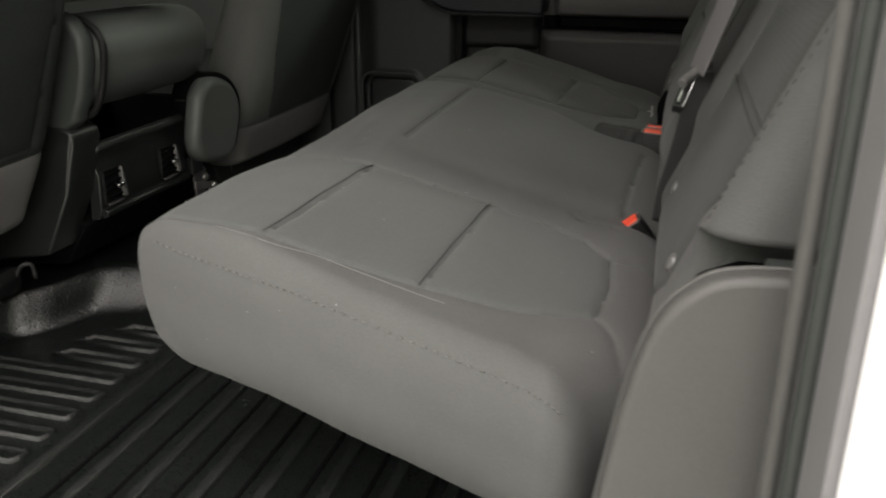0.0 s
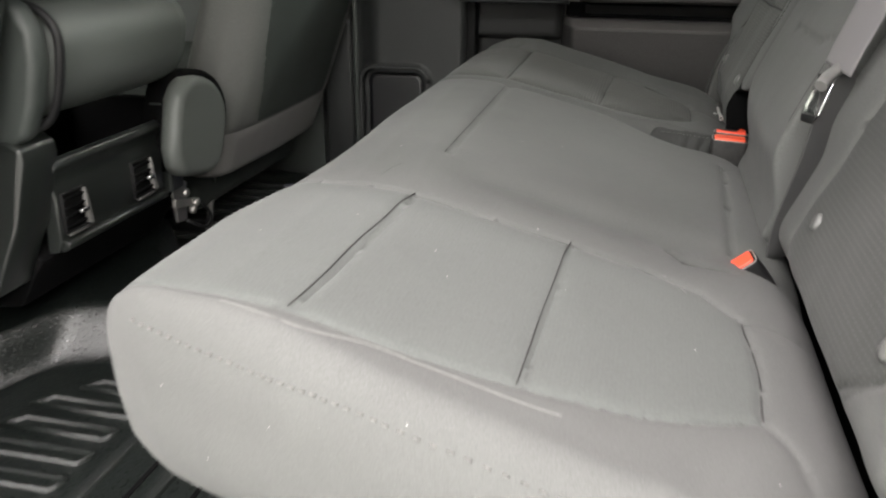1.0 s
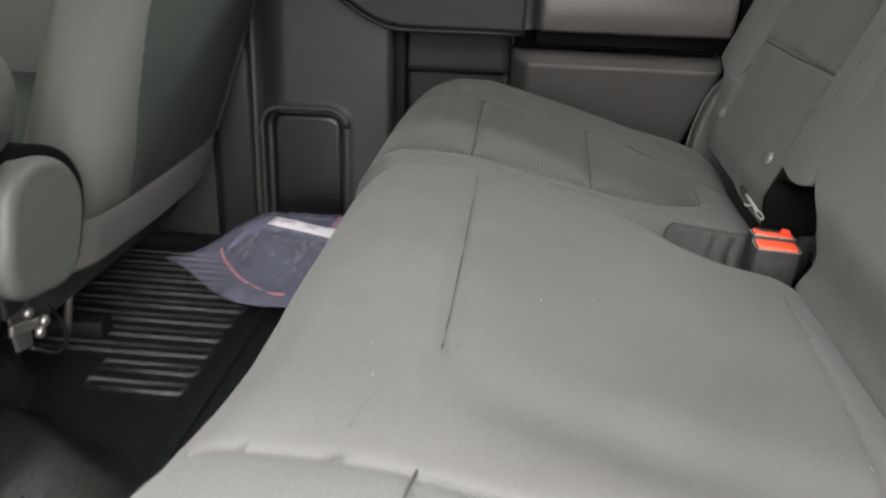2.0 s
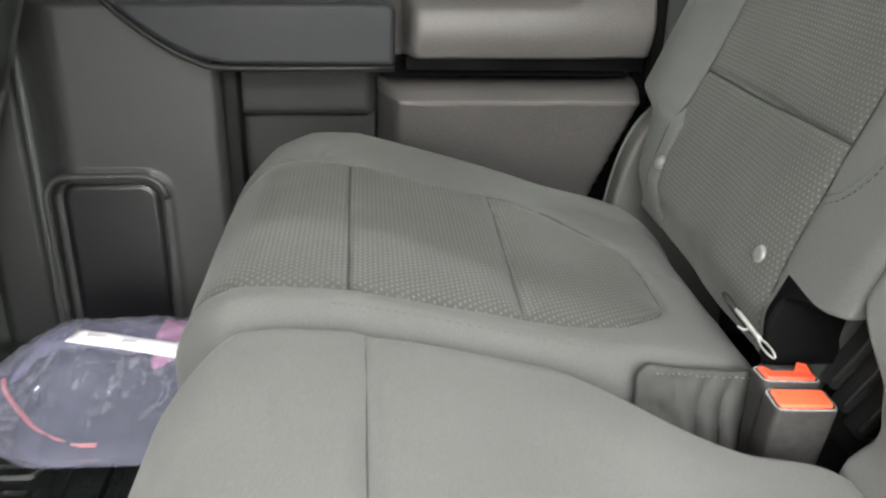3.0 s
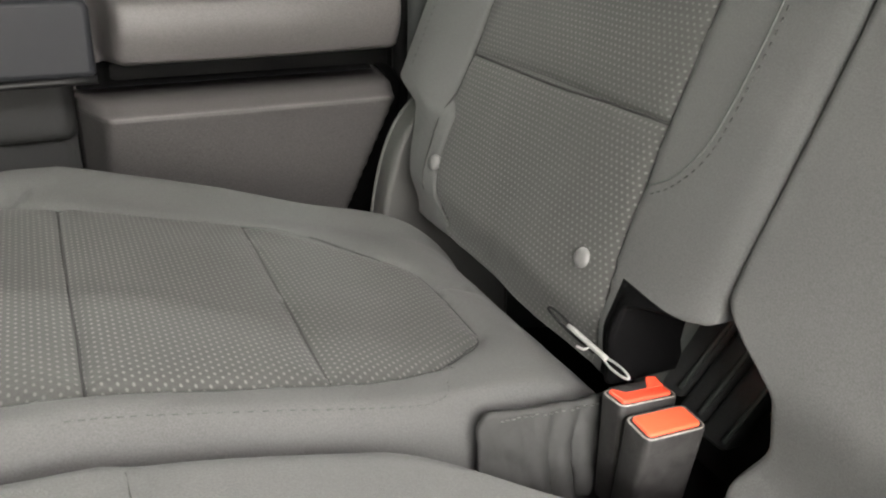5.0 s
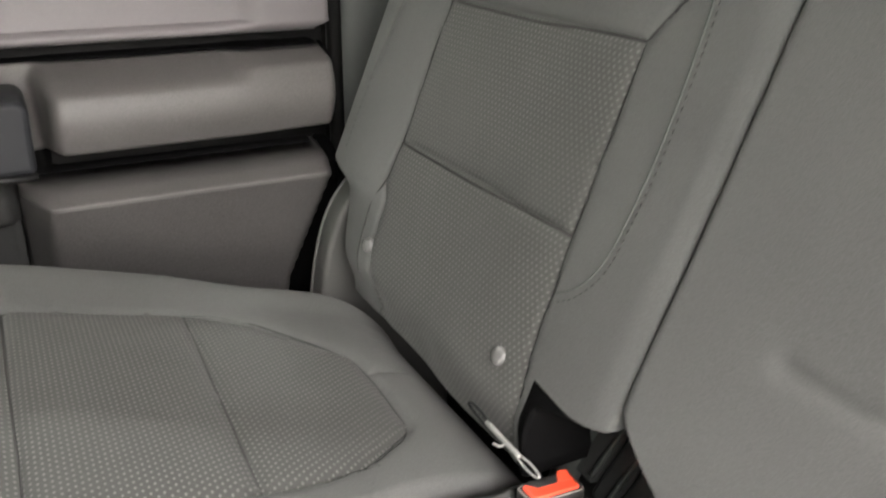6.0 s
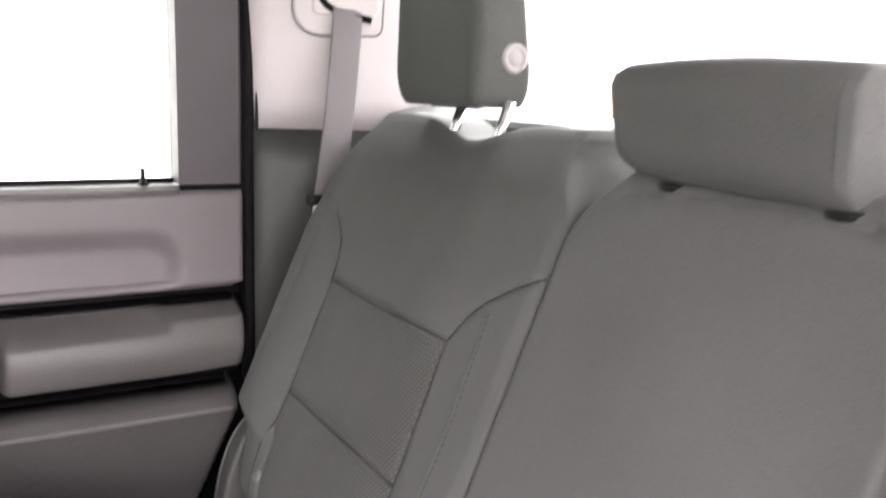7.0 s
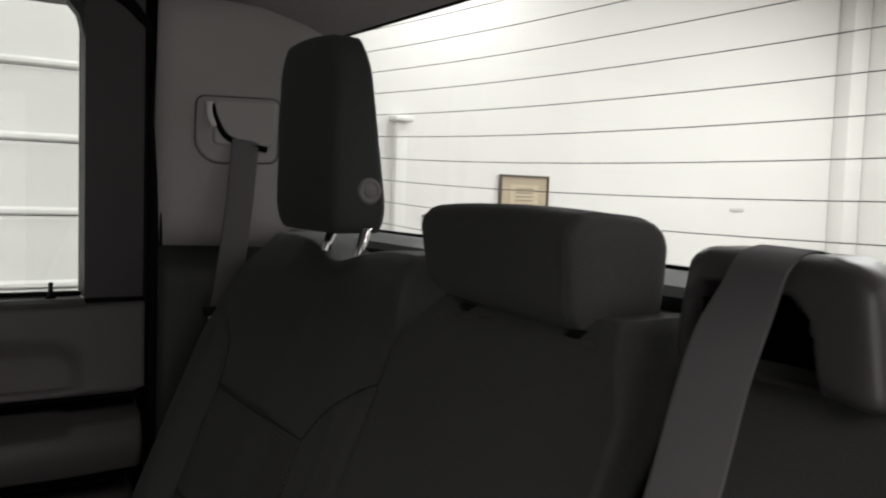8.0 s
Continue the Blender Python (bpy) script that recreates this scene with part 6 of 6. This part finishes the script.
def bag_at(u, v, up_, fold=1.0):
    """u along the bag from its tip, v across, up_ 1 for the top skin and 0 for the underside."""
    x = -0.47 + 0.45 * u
    wide = 0.5 * (0.01 + 0.275 * float(sstep(-0.04, 0.46, u)))
    y = 1.392 - 0.004 * u + wide * (2 * v - 1)
    rise = max(0.0, math.sin(math.pi * v ** 1.6)) ** 0.7 * float(sstep(0.0, 0.45, u)) * (1 - 0.5 * float(sstep(0.85, 1.0, u)))
    wr = 0.006 * noise.noise((u * 7, v * 5, 1.7)) + 0.005 * noise.noise((u * 22, v * 15, 5.1)) + 0.004 * noise.noise((u * 50, v * 34, 8.1))
    wr += 0.007 * math.exp(-((u - 0.33 - 0.10 * v + 0.015 * math.sin(19 * v)) / 0.011) ** 2) * math.sin(math.pi * min(1, max(0, (v - 0.15) / 0.6)))
    wr += 0.006 * math.exp(-((u - 0.70 - 0.03 * math.sin(23 * v)) / 0.010) ** 2) * math.sin(math.pi * min(1, max(0, v / 0.45)))
    for cu, cv, ru, rv in ((0.345, 0.36, 0.05, 0.20), (0.86, 0.16, 0.05, 0.12), (0.55, 0.30, 0.04, 0.10)):
        wr += 0.020 * noise.noise((u * 52, v * 30, 3.3)) * math.exp(-((u - cu) / ru) ** 2 - ((v - cv) / rv) ** 2)
    wr *= fold
    if up_:
        return (x, y, FL + 0.030 + (0.060 + 0.036 * float(sstep(0.2, 0.75, v))) * rise + wr * rise + 0.012 * (1 - float(sstep(0, 0.3, u))))
    return (x, y, FL + 0.028 - 0.018 * rise + 0.012 * (1 - float(sstep(0, 0.3, u))))


us, vs = list(np.linspace(0, 1, 140)), list(np.linspace(0, 1, 90))
bm = bmesh.new()
bm.from_mesh(sheet(us, vs, lambda u, v: bag_at(u, v, 1)))
bm.from_mesh(sheet(us, vs, lambda u, v: bag_at(u, v, 0)))
bmesh.ops.remove_doubles(bm, verts=bm.verts[:], dist=0.0015)
for f in bm.faces:
    f.smooth = True
bagskin = part("bag_film", bm, FILM, bag, "clear wrinkled plastic film")
bagskin.visible_shadow = False


def filling(u0, u1, v0, v1, gap, thick, seed):
    """Folded cloth packed close under the top film, with uneven edges."""
    def at(a, b):
        u = u0 + (u1 - u0) * a + 0.035 * noise.noise((b * 4.0, seed, a * 2)) * (1 - a)
        v = v0 + (v1 - v0) * b + 0.05 * noise.noise((a * 4.0, seed + 5, b * 2))
        x, y, z = bag_at(min(0.99, max(0.02, u)), min(0.97, max(0.03, v)), 1)
        rim_ = min(a, b, 1 - b) * 6
        return (x, y, z - gap - 0.016 * max(0.0, 1 - rim_) ** 2 + 0.003 * noise.noise((a * 9, b * 7, seed)))
    return solid(sheet(list(np.linspace(0, 1, 34)), list(np.linspace(0, 1, 24)), at), thick)


part("dark_cloth", filling(0.30, 0.98, 0.08, 0.60, 0.007, 0.016, 2.0), surface("slate_blue_cloth", (0.016, 0.021, 0.036), 0.7, vary=0.5, big=30, fine=300, bump=0.5), bag)
part("blue_wrap", filling(0.24, 0.80, 0.58, 0.88, 0.008, 0.012, 6.0), surface("pale_violet_wrap", (0.055, 0.055, 0.095), 0.6, vary=0.4, big=30, fine=300, bump=0.4), bag)
part("pink_cloth", filling(0.66, 0.99, 0.42, 0.86, 0.005, 0.012, 9.0), surface("mauve_cloth", (0.30, 0.12, 0.22), 0.8, vary=0.2, fine=300, bump=0.4), bag)
cord_line = [tuple(Vector(bag_at(u, v, 1)) - Vector((0, 0, 0.010))) for u, v in ((0.235, 0.55), (0.25, 0.46), (0.31, 0.32), (0.40, 0.20), (0.50, 0.14), (0.57, 0.13))]
part("orange_cord", tube(curve_points(cord_line, 6), 0.0030, 8), surface("coral_cord", (0.42, 0.13, 0.12), 0.6), bag)
part("brass_fitting", tube(curve_points([(-0.135, 1.292, 0.072), (-0.13, 1.288, 0.090), (-0.12, 1.294, 0.108)], 4), 0.006, 8), surface("dull_brass", (0.45, 0.36, 0.16), 0.35, metal=0.8), bag)


def label_at(u, v):
    x, y, z = bag_at(0.43 + 0.46 * u + 0.03 * v, 0.545 + 0.060 * v - 0.115 * u, 1, 0.2)
    return (x, y, z + 0.008)


part("paper_label", solid(sheet(list(np.linspace(0, 1, 18)), list(np.linspace(0, 1, 6)), label_at), 0.0006), surface("white_label_paper", (0.55, 0.54, 0.57), 0.6, vary=0.06), bag, "white printed paper strip")
for a, b in ((0.10, 0.22), (0.33, 0.42), (0.76, 0.84)):
    part("print_bar", solid(sheet(list(np.linspace(a, b, 6)), [0.3, 0.7], lambda u, v: tuple(Vector(label_at(u, v)) + Vector((0, 0, 0.0012)))), 0.0004), surface("grey_ink", (0.46, 0.45, 0.48), 0.7), bag)
